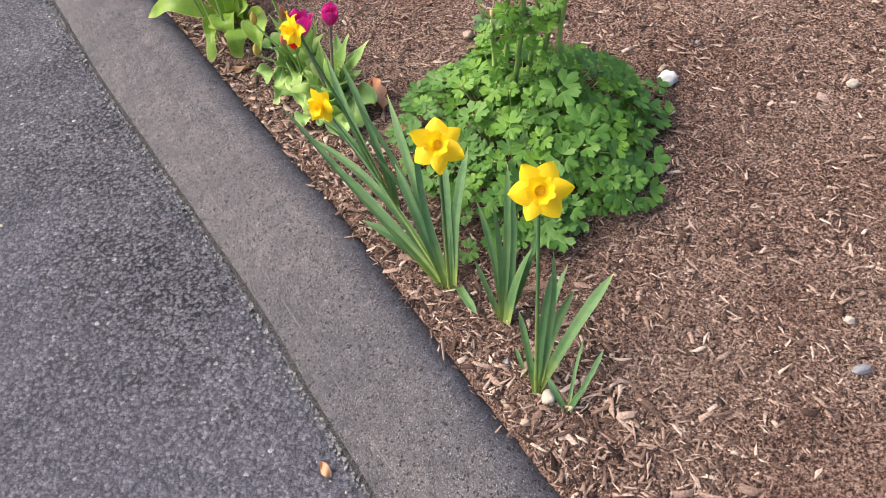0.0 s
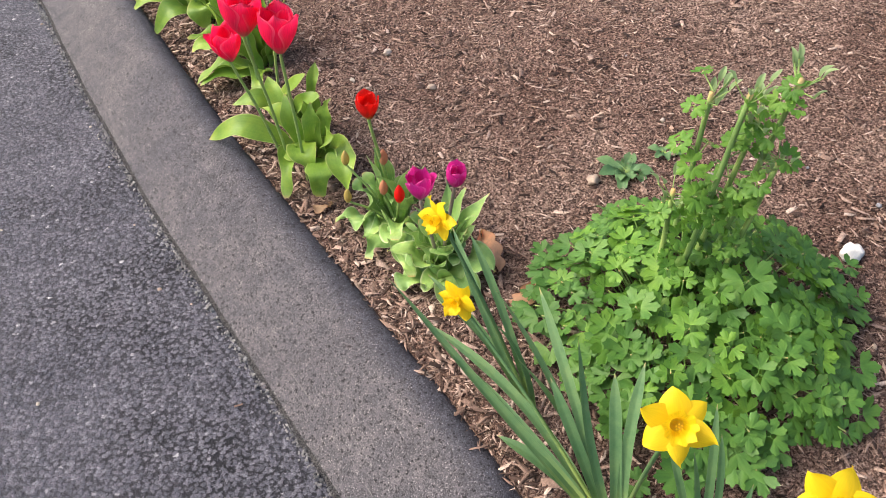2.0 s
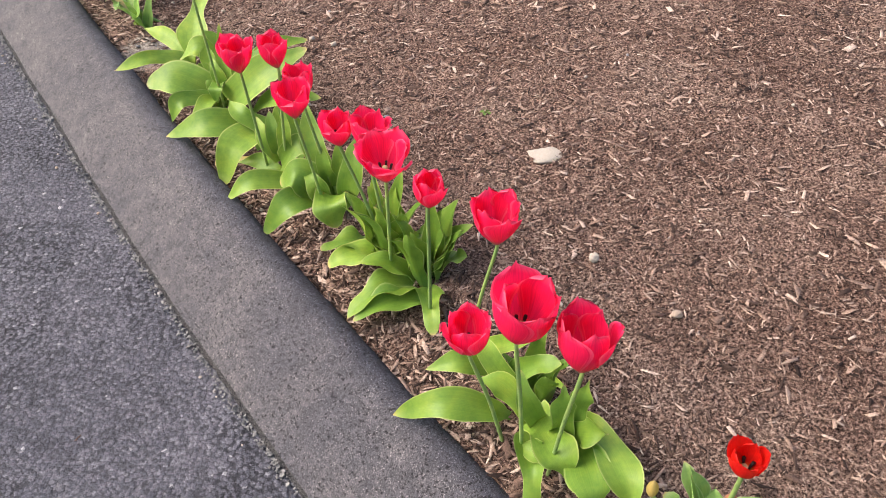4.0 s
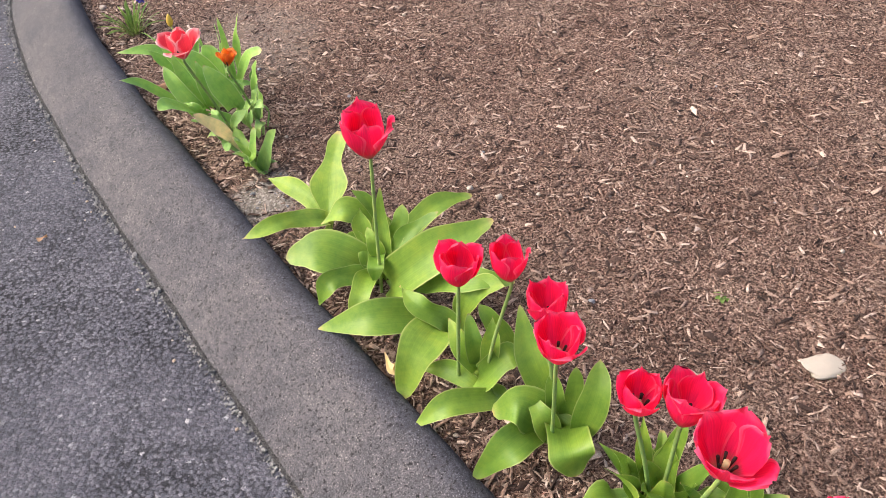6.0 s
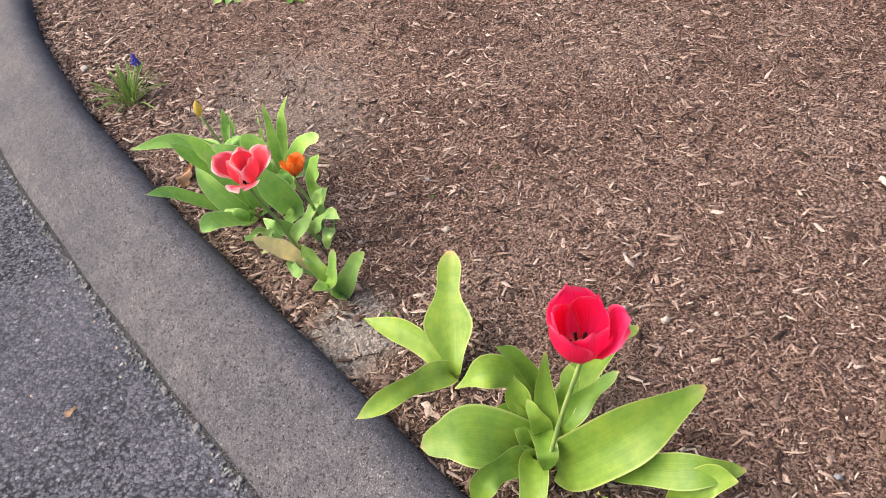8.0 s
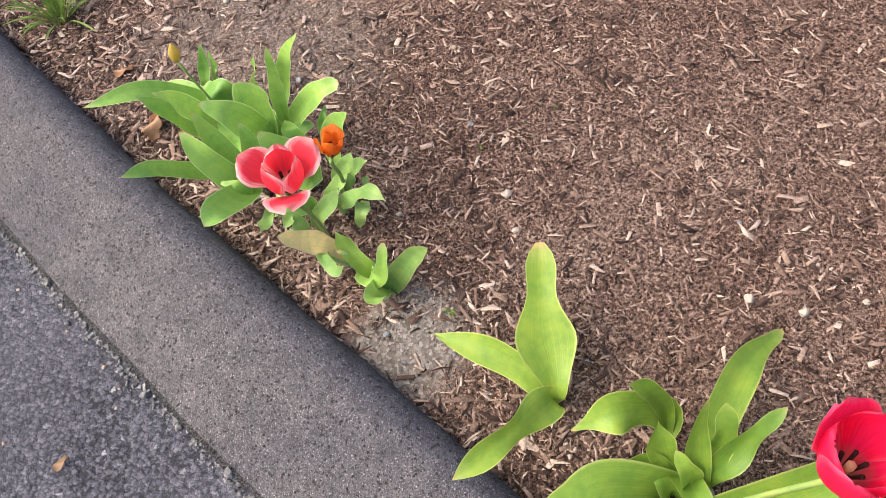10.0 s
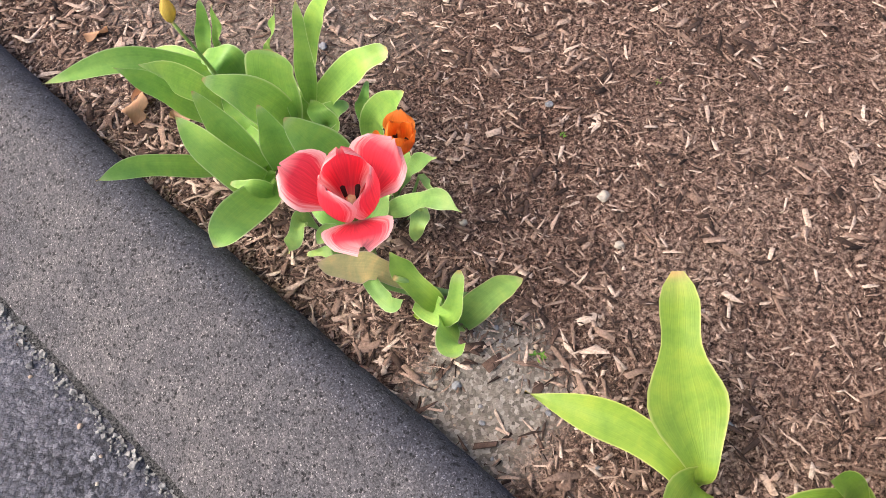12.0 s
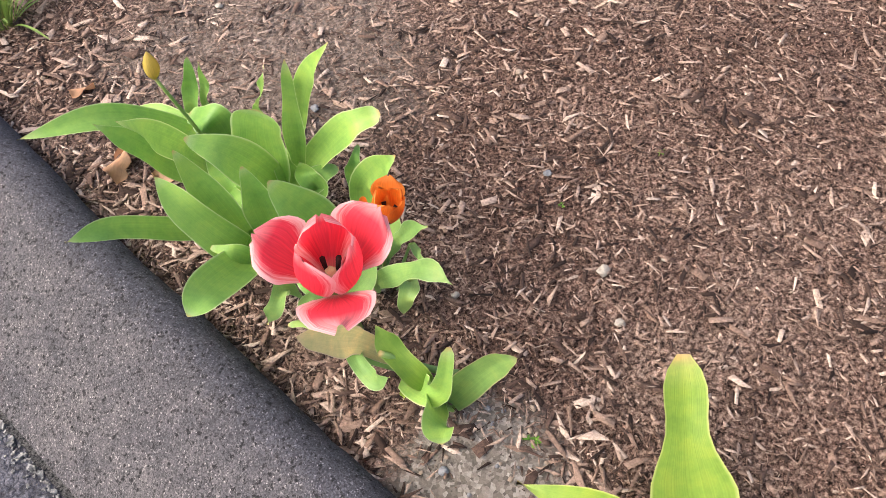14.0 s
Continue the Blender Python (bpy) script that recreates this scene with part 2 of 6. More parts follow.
TULIP_LIME = leaf_material("tulip_leaf_lime", (0.19, 0.33, 0.07), (0.195, 0.315, 0.042), (0.40, 0.46, 0.14))
TULIP_GREEN = leaf_material("tulip_leaf_green", (0.29, 0.45, 0.11), (0.258, 0.445, 0.096), (0.54, 0.64, 0.32))
TULIP_TEAL = leaf_material("tulip_leaf_grey_green", (0.24, 0.38, 0.13), (0.262, 0.410, 0.118), (0.48, 0.56, 0.30))
DAFFODIL_LEAF = leaf_material("daffodil_leaf", (0.34, 0.42, 0.10), (0.115, 0.215, 0.085), (0.17, 0.27, 0.13), 0.5, 0.25)
COLUMBINE_LEAF = leaf_material("columbine_leaf", (0.13, 0.27, 0.05), (0.082, 0.190, 0.032), (0.14, 0.27, 0.07), 0.5, 0.25, 0.08)
COLUMBINE_YOUNG = leaf_material("columbine_young_leaf", (0.19, 0.37, 0.05), (0.128, 0.270, 0.034), (0.20, 0.35, 0.08), 0.5, 0.35, 0.08)
BROWN_TIPPED = leaf_material("browning_leaf", (0.26, 0.42, 0.12), (0.28, 0.42, 0.11), (0.52, 0.42, 0.24), 0.6, 0.3)
WITHERED = leaf_material("withered_leaf", (0.52, 0.54, 0.16), (0.70, 0.56, 0.28), (0.70, 0.48, 0.38), 0.7, 0.4)
DRY_LEAF = leaf_material("dry_leaf", (0.36, 0.19, 0.11), (0.46, 0.26, 0.16), (0.32, 0.17, 0.10), 0.8, 0.2)
GRASS_LEAF = leaf_material("grass_leaf", (0.32, 0.36, 0.12), (0.17, 0.26, 0.060), (0.22, 0.30, 0.09), 0.5, 0.3)
STEM = leaf_material("flower_stem", (0.26, 0.38, 0.12), (0.25, 0.37, 0.11), (0.25, 0.37, 0.11), 0.5, 0.1)
STEM_DARK = leaf_material("purple_stem", (0.20, 0.26, 0.12), (0.24, 0.20, 0.16), (0.22, 0.2, 0.15), 0.5, 0.1)


def petal_material(name, foot, body, rim, rough=0.45, through_light=0.45, streak=0.14, fray=0.22):
    m, n, l, b = material(name, rough, 0.3)
    uv = n.new("ShaderNodeUVMap").outputs[0]
    sep = n.new("ShaderNodeSeparateXYZ")
    l.new(uv, sep.inputs[0])
    along = ramp(n, [(0.0, foot), (0.22, body), (0.8, body), (1.0, tuple(0.5 * p + 0.5 * q for p, q in zip(body, rim)))])
    l.new(sep.outputs[1], along.inputs[0])
    stretch = n.new("ShaderNodeMapping")
    stretch.inputs["Scale"].default_value = (30.0, 1.5, 1.0)
    l.new(uv, stretch.inputs[0])
    veins = add(n, "ShaderNodeTexNoise", Scale=1.0, Detail=3.0, Roughness=0.6)
    l.new(stretch.outputs[0], veins.inputs["Vector"])
    vr = ramp(n, [(0.3, (1 - streak,) * 3), (0.7, (1 + streak,) * 3)])
    l.new(veins.outputs[0], vr.inputs[0])
    c = mixed(n, l, "MULTIPLY", 1.0, along.outputs[0], vr.outputs[0])
    d = n.new("ShaderNodeMath")
    d.operation = "SUBTRACT"
    l.new(sep.outputs[0], d.inputs[0])
    d.inputs[1].default_value = 0.5
    ab = n.new("ShaderNodeMath")
    ab.operation = "ABSOLUTE"
    l.new(d.outputs[0], ab.inputs[0])
    rough_edge = n.new("ShaderNodeMath")
    rough_edge.operation = "MULTIPLY_ADD"
    rough_edge.inputs[1].default_value = fray
    l.new(veins.outputs[0], rough_edge.inputs[0])
    l.new(ab.outputs[0], rough_edge.inputs[2])
    edge = ramp(n, [(0.50, (0, 0, 0)), (0.64, (1, 1, 1))])
    l.new(rough_edge.outputs[0], edge.inputs[0])
    c = mixed(n, l, "MIX", edge.outputs[0], c, rim)
    l.new(c, b.inputs["Base Color"])
    bumped(n, l, b, veins.outputs[0], 0.3, 0.002)
    tr = n.new("ShaderNodeBsdfTranslucent")
    l.new(c, tr.inputs[0])
    mx = n.new("ShaderNodeMixShader")
    mx.inputs[0].default_value = through_light
    l.new(b.outputs[0], mx.inputs[1])
    l.new(tr.outputs[0], mx.inputs[2])
    l.new(mx.outputs[0], n["Material Output"].inputs[0])
    return m


# red tulips: their pinkish highlights are painted in as the rim colour
RED = petal_material("red_petal", (0.45, 0.16, 0.12), (0.88, 0.014, 0.098), (0.90, 0.13, 0.24))
SCARLET = petal_material("scarlet_petal", (0.55, 0.25, 0.05), (0.72, 0.012, 0.008), (0.70, 0.02, 0.012))
PURPLE = petal_material("purple_petal", (0.35, 0.20, 0.25), (0.62, 0.022, 0.26), (0.68, 0.10, 0.36))
PINK = petal_material("pink_petal", (0.70, 0.34, 0.28), (0.82, 0.048, 0.080), (0.90, 0.50, 0.50), streak=0.16, fray=0.34)
ORANGE = petal_material("orange_petal", (0.70, 0.45, 0.10), (0.76, 0.17, 0.018), (0.80, 0.28, 0.05))
YELLOW = petal_material("yellow_petal", (0.72, 0.52, 0.02), (0.88, 0.62, 0.012), (0.90, 0.66, 0.02), 0.5, 0.4, 0.06)
TRUMPET = petal_material("yellow_trumpet", (0.80, 0.50, 0.010), (0.90, 0.62, 0.010), (0.90, 0.64, 0.012), 0.5, 0.4, 0.10)
BUD_PALE = petal_material("pale_bud", (0.30, 0.36, 0.10), (0.55, 0.42, 0.13), (0.58, 0.46, 0.2))
BUD_YELLOW = petal_material("yellow_bud", (0.40, 0.42, 0.10), (0.66, 0.50, 0.12), (0.70, 0.55, 0.2))
BUD_CORAL = petal_material("coral_bud", (0.36, 0.34, 0.14), (0.55, 0.25, 0.14), (0.52, 0.32, 0.18))
BLUE = petal_material("blue_petal", (0.06, 0.05, 0.30), (0.10, 0.09, 0.50), (0.16, 0.14, 0.60))
COLUMBINE_BUD = petal_material("columbine_bud", (0.22, 0.34, 0.12), (0.30, 0.42, 0.18), (0.34, 0.36, 0.26))


def plain(name, col, rough=0.7):
    m, n, l, b = material(name, rough, 0.3)
    t = add(n, "ShaderNodeTexNoise", Scale=90.0, Detail=3.0)
    r = ramp(n, [(0.3, tuple(0.75 * v for v in col)), (0.7, tuple(min(1, 1.2 * v) for v in col))])
    l.new(t.outputs[0], r.inputs[0])
    l.new(r.outputs[0], b.inputs["Base Color"])
    return m


ANTHER = plain("dark_anther", (0.022, 0.010, 0.010))
PISTIL = plain("pale_pistil", (0.50, 0.50, 0.26))
LIME_STREAK = plain("lime_streak", (0.17, 0.165, 0.16), 0.9)


# ---- the plan: the kerb's line and the slope of the bed ----
EDGE = [(3.2, -3.9), (1.6, -1.42), (0.7, -0.03), (0.156, 0.795), (-0.334, 1.599), (-0.917, 2.48), (-1.37, 3.235), (-1.783, 3.967),
        (-2.136, 4.611), (-2.5, 5.36), (-2.72, 6.0), (-2.86, 6.8), (-2.84, 7.7), (-2.6, 8.7), (-2.0, 9.8), (-1.0, 10.6)]


def spline(points, steps):
    p = [Vector(q) for q in points]
    p = [2 * p[0] - p[1], *p, 2 * p[-1] - p[-2]]
    out = []
    for i in range(1, len(p) - 2):
        a, b, c, d = p[i - 1:i + 3]
        for k in range(steps):
            t = k / steps
            out.append(0.5 * (2 * b + (c - a) * t + (2 * a - 5 * b + 4 * c - d) * t * t + (3 * b - a - 3 * c + d) * t ** 3))
    return out + [p[-2]]


LINE = spline(EDGE, 24)
LINE_XY = np.array([tuple(p) for p in LINE])
TANGENTS = np.gradient(LINE_XY, axis=0)
TANGENTS /= np.linalg.norm(TANGENTS, axis=1)[:, None]
NORMALS = np.c_[TANGENTS[:, 1], -TANGENTS[:, 0]]  # towards the bed


def inside(x, y):
    """How far (x, y) lies behind the kerb's edge, on the side of the bed."""
    d = np.array((x, y)) - LINE_XY
    k = int(np.argmin((d ** 2).sum(1)))
    return float(d[k] @ NORMALS[k])


def bed(x, y):
    """The height of the mulch."""
    z = 0.052 + 0.1837 * x + 0.0862 * y
    if z > 0.38:
        z = 0.38 + 0.35 * math.tanh((z - 0.38) / 0.35)
    return max(z, 0.03) + 0.010 * noise.noise((x * 2.1, y * 2.1, 0.3)) + 0.004 * noise.noise((x * 9, y * 9, 1.7))


# ---- building helpers ----
def mesh_of(name, verts, faces, mat, uvs=None, smooth=True):
    me = bpy.data.meshes.new(name)
    me.from_pydata([tuple(v) for v in verts], [], faces)
    if uvs is not None:
        layer = me.uv_layers.new(name="UVMap")
        idx = np.empty(len(me.loops), dtype=np.int32)
        me.loops.foreach_get("vertex_index", idx)
        layer.data.foreach_set("uv", np.array(uvs, dtype=np.float32)[idx].ravel())
    if smooth:
        me.polygons.foreach_set("use_smooth", [True] * len(me.polygons))
    me.materials.append(mat)
    me.update()
    return me


def child(name, me, parent, label="", m=None):
    ob = new(name, me)
    ob.parent = parent
    if m is not None:
        ob.matrix_basis = m
    return tagged(ob, label)


def grid_faces(rows, cols, closed=False):
    f = []
    for i in range(rows - 1):
        for j in range(cols - 1 + closed):
            k = (j + 1) % cols
            f.append((i * cols + j, i * cols + k, (i + 1) * cols + k, (i + 1) * cols + j))
    return f


# ---- road, kerb, bed ----
def build_ground():
    n, size = 60, 400.0
    v = [(-size + 2 * size * i / n, -size + 2 * size * j / n, 0) for j in range(n + 1) for i in range(n + 1)]
    road = new("road", mesh_of("road", v, grid_faces(n + 1, n + 1), ROAD, smooth=False))
    tagged(road, "dark grey worn asphalt driveway beside the kerb", "road", kind="structure")

    profile = [(-0.244, -0.008), (-0.240, 0.0015), (-0.22, 0.014), (-0.18, 0.045), (-0.13, 0.080), (-0.09, 0.106), (-0.06, 0.124), (-0.035, 0.136),
               (-0.015, 0.1405), (0.0, 0.140), (0.015, 0.134), (0.028, 0.122), (0.038, 0.104), (0.044, 0.08), (0.048, 0.05), (0.05, -0.02)]
    pts = spline(EDGE, 60)
    xy = np.array([tuple(p) for p in pts])
    tan = np.gradient(xy, axis=0)
    tan /= np.linalg.norm(tan, axis=1)[:, None]
    nor = np.c_[tan[:, 1], -tan[:, 0]]
    v = []
    for i in range(len(xy)):
        wob = 0.006 * noise.noise((xy[i][0] * 3.5, xy[i][1] * 3.5, 5.0))
        rise = 0.005 * noise.noise((xy[i][0] * 2.5, xy[i][1] * 2.5, 9.0))
        for k, (d, z) in enumerate(profile):
            rag = 0.007 * noise.noise((xy[i][0] * 40, xy[i][1] * 40, k * 0.2)) if k < 3 else 0.0025 * noise.noise((xy[i][0] * 25, xy[i][1] * 25, k * 0.7))
            p = xy[i] + nor[i] * (d + wob + rag)
            v.append((p[0], p[1], z + (rise if 2 < k < 14 else 0) + 0.5 * rag))
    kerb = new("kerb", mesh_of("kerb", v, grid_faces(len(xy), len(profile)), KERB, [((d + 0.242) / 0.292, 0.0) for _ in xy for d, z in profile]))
    tagged(kerb, "rounded grey asphalt kerb between driveway and mulch bed", "kerb", kind="structure")

    v = []
    for i in range(len(xy)):
        w = 0.0028 + 0.0045 * noise.noise((xy[i][0] * 14, xy[i][1] * 14, 3.0)) + 0.0045 * noise.noise((xy[i][0] * 55, xy[i][1] * 55, 8.0))
        c = -0.244 + 0.006 * noise.noise((xy[i][0] * 3.5, xy[i][1] * 3.5, 5.0))
        for d in (c - max(w, -0.001), c + 0.008):
            p = xy[i] + nor[i] * d
            v.append((p[0], p[1], 0.004))
    joint = new("joint", mesh_of("joint", v, grid_faces(len(xy), 2), JOINT))
    tagged(joint, "dirt-filled ragged joint along the asphalt kerb", "joint", kind="structure")

    streak = []
    f = []
    for i in range(len(xy) - 1):
        y = xy[i][1]
        if 0.95 < y < 2.0 and noise.noise((0, y * 11, 2.0)) > 0.02:
            k = len(streak)
            for j in (i, i + 1):
                d = -0.19 + 0.004 * noise.noise((xy[j][0] * 6, xy[j][1] * 6, 5.0))
                for e in (0.0, 0.0011):
                    p = xy[j] + nor[j] * (d + e)
                    streak.append((p[0], p[1], 0.0405))
            f.append((k, k + 1, k + 3, k + 2))
    if f:
        line = new("pale_streak", mesh_of("pale_streak", streak, f, LIME_STREAK))
        tagged(line, "thin pale scratch line along the kerb", "scratch", kind="structure")

    # the bed: rows along the kerb, columns going away from it
    offs = [0.02, 0.034, 0.05] + [0.05 + 0.03 * k for k in range(1, 60)] + [1.85 + 0.25 * k for k in range(1, 16)] + [6.6, 7.4]
    rows = [i for i in range(0, len(xy), 2)]
    v = []
    for i in rows:
        for d in offs:
            p = xy[i] + nor[i] * d
            z = bed(p[0], p[1])
            v.append((p[0], p[1], -0.02 if d > 7 else z - (0.03 if d < 0.03 else 0)))
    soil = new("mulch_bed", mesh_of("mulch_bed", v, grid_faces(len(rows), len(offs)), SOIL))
    tagged(soil, "brown shredded bark mulch bed rising from the kerb", "mulch bed", kind="structure")
    return soil


SOIL_BED = build_ground()


# ---- plants ----
def blade(parent, name, foot, tip, width, mat, arch=0.05, wave=0.0, cup=0.24, roll=0.0, peak=0.42, strap=False, seed=0, label="", curl=0.0, rows=18, waist=False):
    """A leaf from foot to tip (both from the plant's base), bowed up by arch; wave ruffles the rim, cup folds the blade, curl rolls the tip under."""
    rnd = random.Random(seed * 7.13 + tip[0] * 91 + tip[1] * 37)
    a, c = Vector(foot), Vector(tip)
    flat = Vector((c.x - a.x, c.y - a.y, 0))
    length = (c - a).length
    if flat.length < 0.004:
        flat = Vector((0, 1, 0))
    ahead = flat.normalized()
    mid = a.lerp(c, 0.42) + Vector((0, 0, arch)) + Vector((-ahead.y, ahead.x, 0)) * length * rnd.uniform(-0.05, 0.05)
    k = math.log(0.5) / math.log(peak)
    cols = 9
    verts, uvs = [], []
    ph = rnd.uniform(0, 6.28)
    freq = rnd.uniform(8, 15)
    twist = radians(rnd.uniform(-70, 70) if strap else rnd.uniform(-26, 26))
    wave = wave * rnd.uniform(0.7, 1.7)
    bend = rnd.uniform(-0.07, 0.07) * length
    if not strap and not waist and curl == 0.0:
        curl = rnd.choice((0.0, 0.02, 0.045)) * min(1.0, length / 0.2)
    for i in range(rows):
        s = i / (rows - 1)
        p = a * (1 - s) ** 2 + mid * 2 * s * (1 - s) + c * s * s
        tan = ((mid - a) * (1 - s) + (c - mid) * s).normalized()
        side = Vector((ahead.y, -ahead.x, 0))
        r = radians(roll) + twist * (s - 0.25)
        p = p + side * bend * math.sin(math.pi * s * 0.9)
        up = side.cross(tan).normalized()
        side2 = side * math.cos(r) + up * math.sin(r)
        up2 = up * math.cos(r) - side * math.sin(r)
        if strap:
            w = width * min(1.0, 0.75 + s) * (1 if s < 0.72 else max(0.03, 1 - ((s - 0.72) / 0.28) ** 2.2))
        else:
            w = width * max(math.sin(math.pi * min(1, s ** k)) ** 0.72, 0.48 * (1 - s) ** 0.8, 0.015)
            if waist:
                w = width * (0.22 + 0.78 * math.exp(-((s - 0.40) / 0.24) ** 2) + 0.30 * math.exp(-((s - 0.88) / 0.12) ** 2)) * (1 if s < 0.93 else max(0.25, 1 - ((s - 0.93) / 0.09) ** 2))
        if curl:
            p = p - up2 * curl * s ** 3
        for j in range(cols):
            u = 2 * j / (cols - 1) - 1
            q = p + side2 * (u * w / 2) + up2 * (cup * w * (abs(u) ** 1.25) * (1 - 0.5 * s))
            q += up2 * (wave * abs(u) ** 1.7 * math.sin(freq * s + ph + (1.7 if u > 0 else 0)) * math.sin(math.pi * min(1, s * 1.02)))
            q += side2 * (0.35 * wave * u * math.sin(freq * 1.2 * s + ph * 2))
            verts.append(q)
            uvs.append(((u + 1) / 2, s))
    return child(name, mesh_of(name, verts, grid_faces(rows, cols), mat, uvs), parent, label)


def bent_leaf(parent, base, mid, tip, width, mat, wave=0.004, cup=0.16, blunt=0.0, waist=False, brown=False, seed=0):
    """A tulip leaf that rises from the heart of its plant, clasps the stem up to base, passes mid and ends at tip."""
    rnd = random.Random(seed * 3.7 + tip[0] * 53 + tip[1] * 29)
    b = Vector(base)
    root = Vector((b.x * 0.55, b.y * 0.55, min(0.0, b.z)))
    pts = spline([root, b, Vector(mid), Vector(tip)], 8)
    cols, n = 9, len(pts)
    ph, freq, twist = rnd.uniform(0, 6.28), rnd.uniform(9, 15), radians(rnd.uniform(-16, 16))
    verts, uvs = [], []
    peak = rnd.uniform(0.50, 0.58)
    k = math.log(0.5) / math.log(peak)
    for i, q in enumerate(pts):
        s = i / (n - 1)
        tan = (pts[min(i + 1, n - 1)] - pts[max(i - 1, 0)]).normalized()
        side = tan.cross(LEAF_FACING).normalized()
        up = side.cross(tan).normalized()
        r = twist * (s - 0.4)
        side, up = side * math.cos(r) + up * math.sin(r), up * math.cos(r) - side * math.sin(r)
        w = width * max(math.sin(math.pi * min(1, s ** k)) ** 0.8, 0.34 * (1 - s) ** 0.5, 0.012)
        if blunt:
            w = max(w, width * blunt * min(1.0, max(0.0, s - 0.3) * 3) * max(0.0, 1 - (max(0.0, s - 0.72) / 0.281) ** 3.2) ** 0.5)
        if waist:
            w = 1.10 * width * (0.20 + 0.80 * math.exp(-((s - 0.60) / 0.16) ** 2) + 0.30 * math.exp(-((s - 0.90) / 0.10) ** 2)) * (1 if s < 0.93 else max(0.25, 1 - ((s - 0.93) / 0.09) ** 2))
        for j in range(cols):
            u = 2 * j / (cols - 1) - 1
            v = q + side * (u * w / 2) + up * (cup * w * (abs(u) ** 1.3 - 0.3) * (1.3 - 0.9 * s))
            v += up * (wave * abs(u) ** 1.7 * math.sin(freq * s + ph + (1.7 if u > 0 else 0)) * math.sin(math.pi * s))
            v += side * (0.4 * wave * u * math.sin(freq * 1.3 * s + ph * 2))
            verts.append(v)
            uvs.append(((u + 1) / 2, s))
    return child("leaf", mesh_of("leaf", verts, grid_faces(n, cols), BROWN_TIPPED if brown else mat, uvs), parent)


LEAF_FACING = Vector((-0.08, -0.58, 0.81))


def tube(parent, name, points, radius, mat, label="", end=None, sides=8):
    pts = spline(points, 5) if len(points) > 2 else [Vector(points[0]).lerp(Vector(points[1]), k / 6) for k in range(7)]
    verts, uvs = [], []
    for i, p in enumerate(pts):
        tan = (pts[min(i + 1, len(pts) - 1)] - pts[max(i - 1, 0)]).normalized()
        x = tan.orthogonal().normalized()
        y = tan.cross(x)
        s = i / (len(pts) - 1)
        r = radius + ((end if end is not None else radius) - radius) * s
        for j in range(sides):
            t = 2 * math.pi * j / sides
            verts.append(p + (x * math.cos(t) + y * math.sin(t)) * r)
            uvs.append((0.3 + 0.4 * j / sides, s))
    f = grid_faces(len(pts), sides, True)
    f.append(tuple(range((len(pts) - 1) * sides, len(pts) * sides)))
    return child(name, mesh_of(name, verts, f, mat, uvs), parent, label)


def plant(name, x, y, label, category, group=""):
    ob = new(name)
    ob.location = (x, y, bed(x, y) - 0.004)
    return tagged(ob, label, category, group)


def axis_turn(axis):
    return Vector(axis).normalized().to_track_quat("Z", "Y").to_matrix().to_4x4()


def petal_mesh(h, r, opening, span, mat, seed, ruffle=0.0):
    """A petal of a cup that stands on the origin, facing +x."""
    rnd = random.Random(seed)
    rows, cols = 13, 9
    verts, uvs = [], []
    ph = rnd.uniform(0, 6)
    for i in range(rows):
        s = i / (rows - 1)
        rad = r * math.sin(min(1.0, 0.12 + s * 1.45) * math.pi / 2) ** 0.9
        rad *= 1 - (1 - min(opening, 1)) * 0.42 * s ** 2.2
        rad += r * max(0, opening) * 1.15 * max(0, s - 0.3) ** 1.5
        z = h * (s ** 0.92) * (1 - 0.34 * max(0, opening - 0.45) * s)
        prof = min(1.0, 0.42 + 0.9 * s) * (1.0 if s < 0.6 else max(0.0, 1 - ((s - 0.6) / 0.404) ** 2.3) ** 0.5)
        half = span * prof * (1 - 0.38 * max(0, opening) * s)
        for j in range(cols):
            u = 2 * j / (cols - 1) - 1
            t = half * u
            rr = rad * (1 + 0.05 * (u * u) * (1 if opening > 0.4 else -1) * s) + ruffle * math.sin(7 * u + ph) * s * s
            zz = z - 0.10 * h * s ** 3 * abs(u) ** 1.5 + 0.03 * h * math.sin(5 * u + ph) * s ** 3
            verts.append((rr * math.cos(t), rr * math.sin(t), zz))
            uvs.append(((u + 1) / 2, s))
    return mesh_of("petal", verts, grid_faces(rows, cols), mat, uvs)


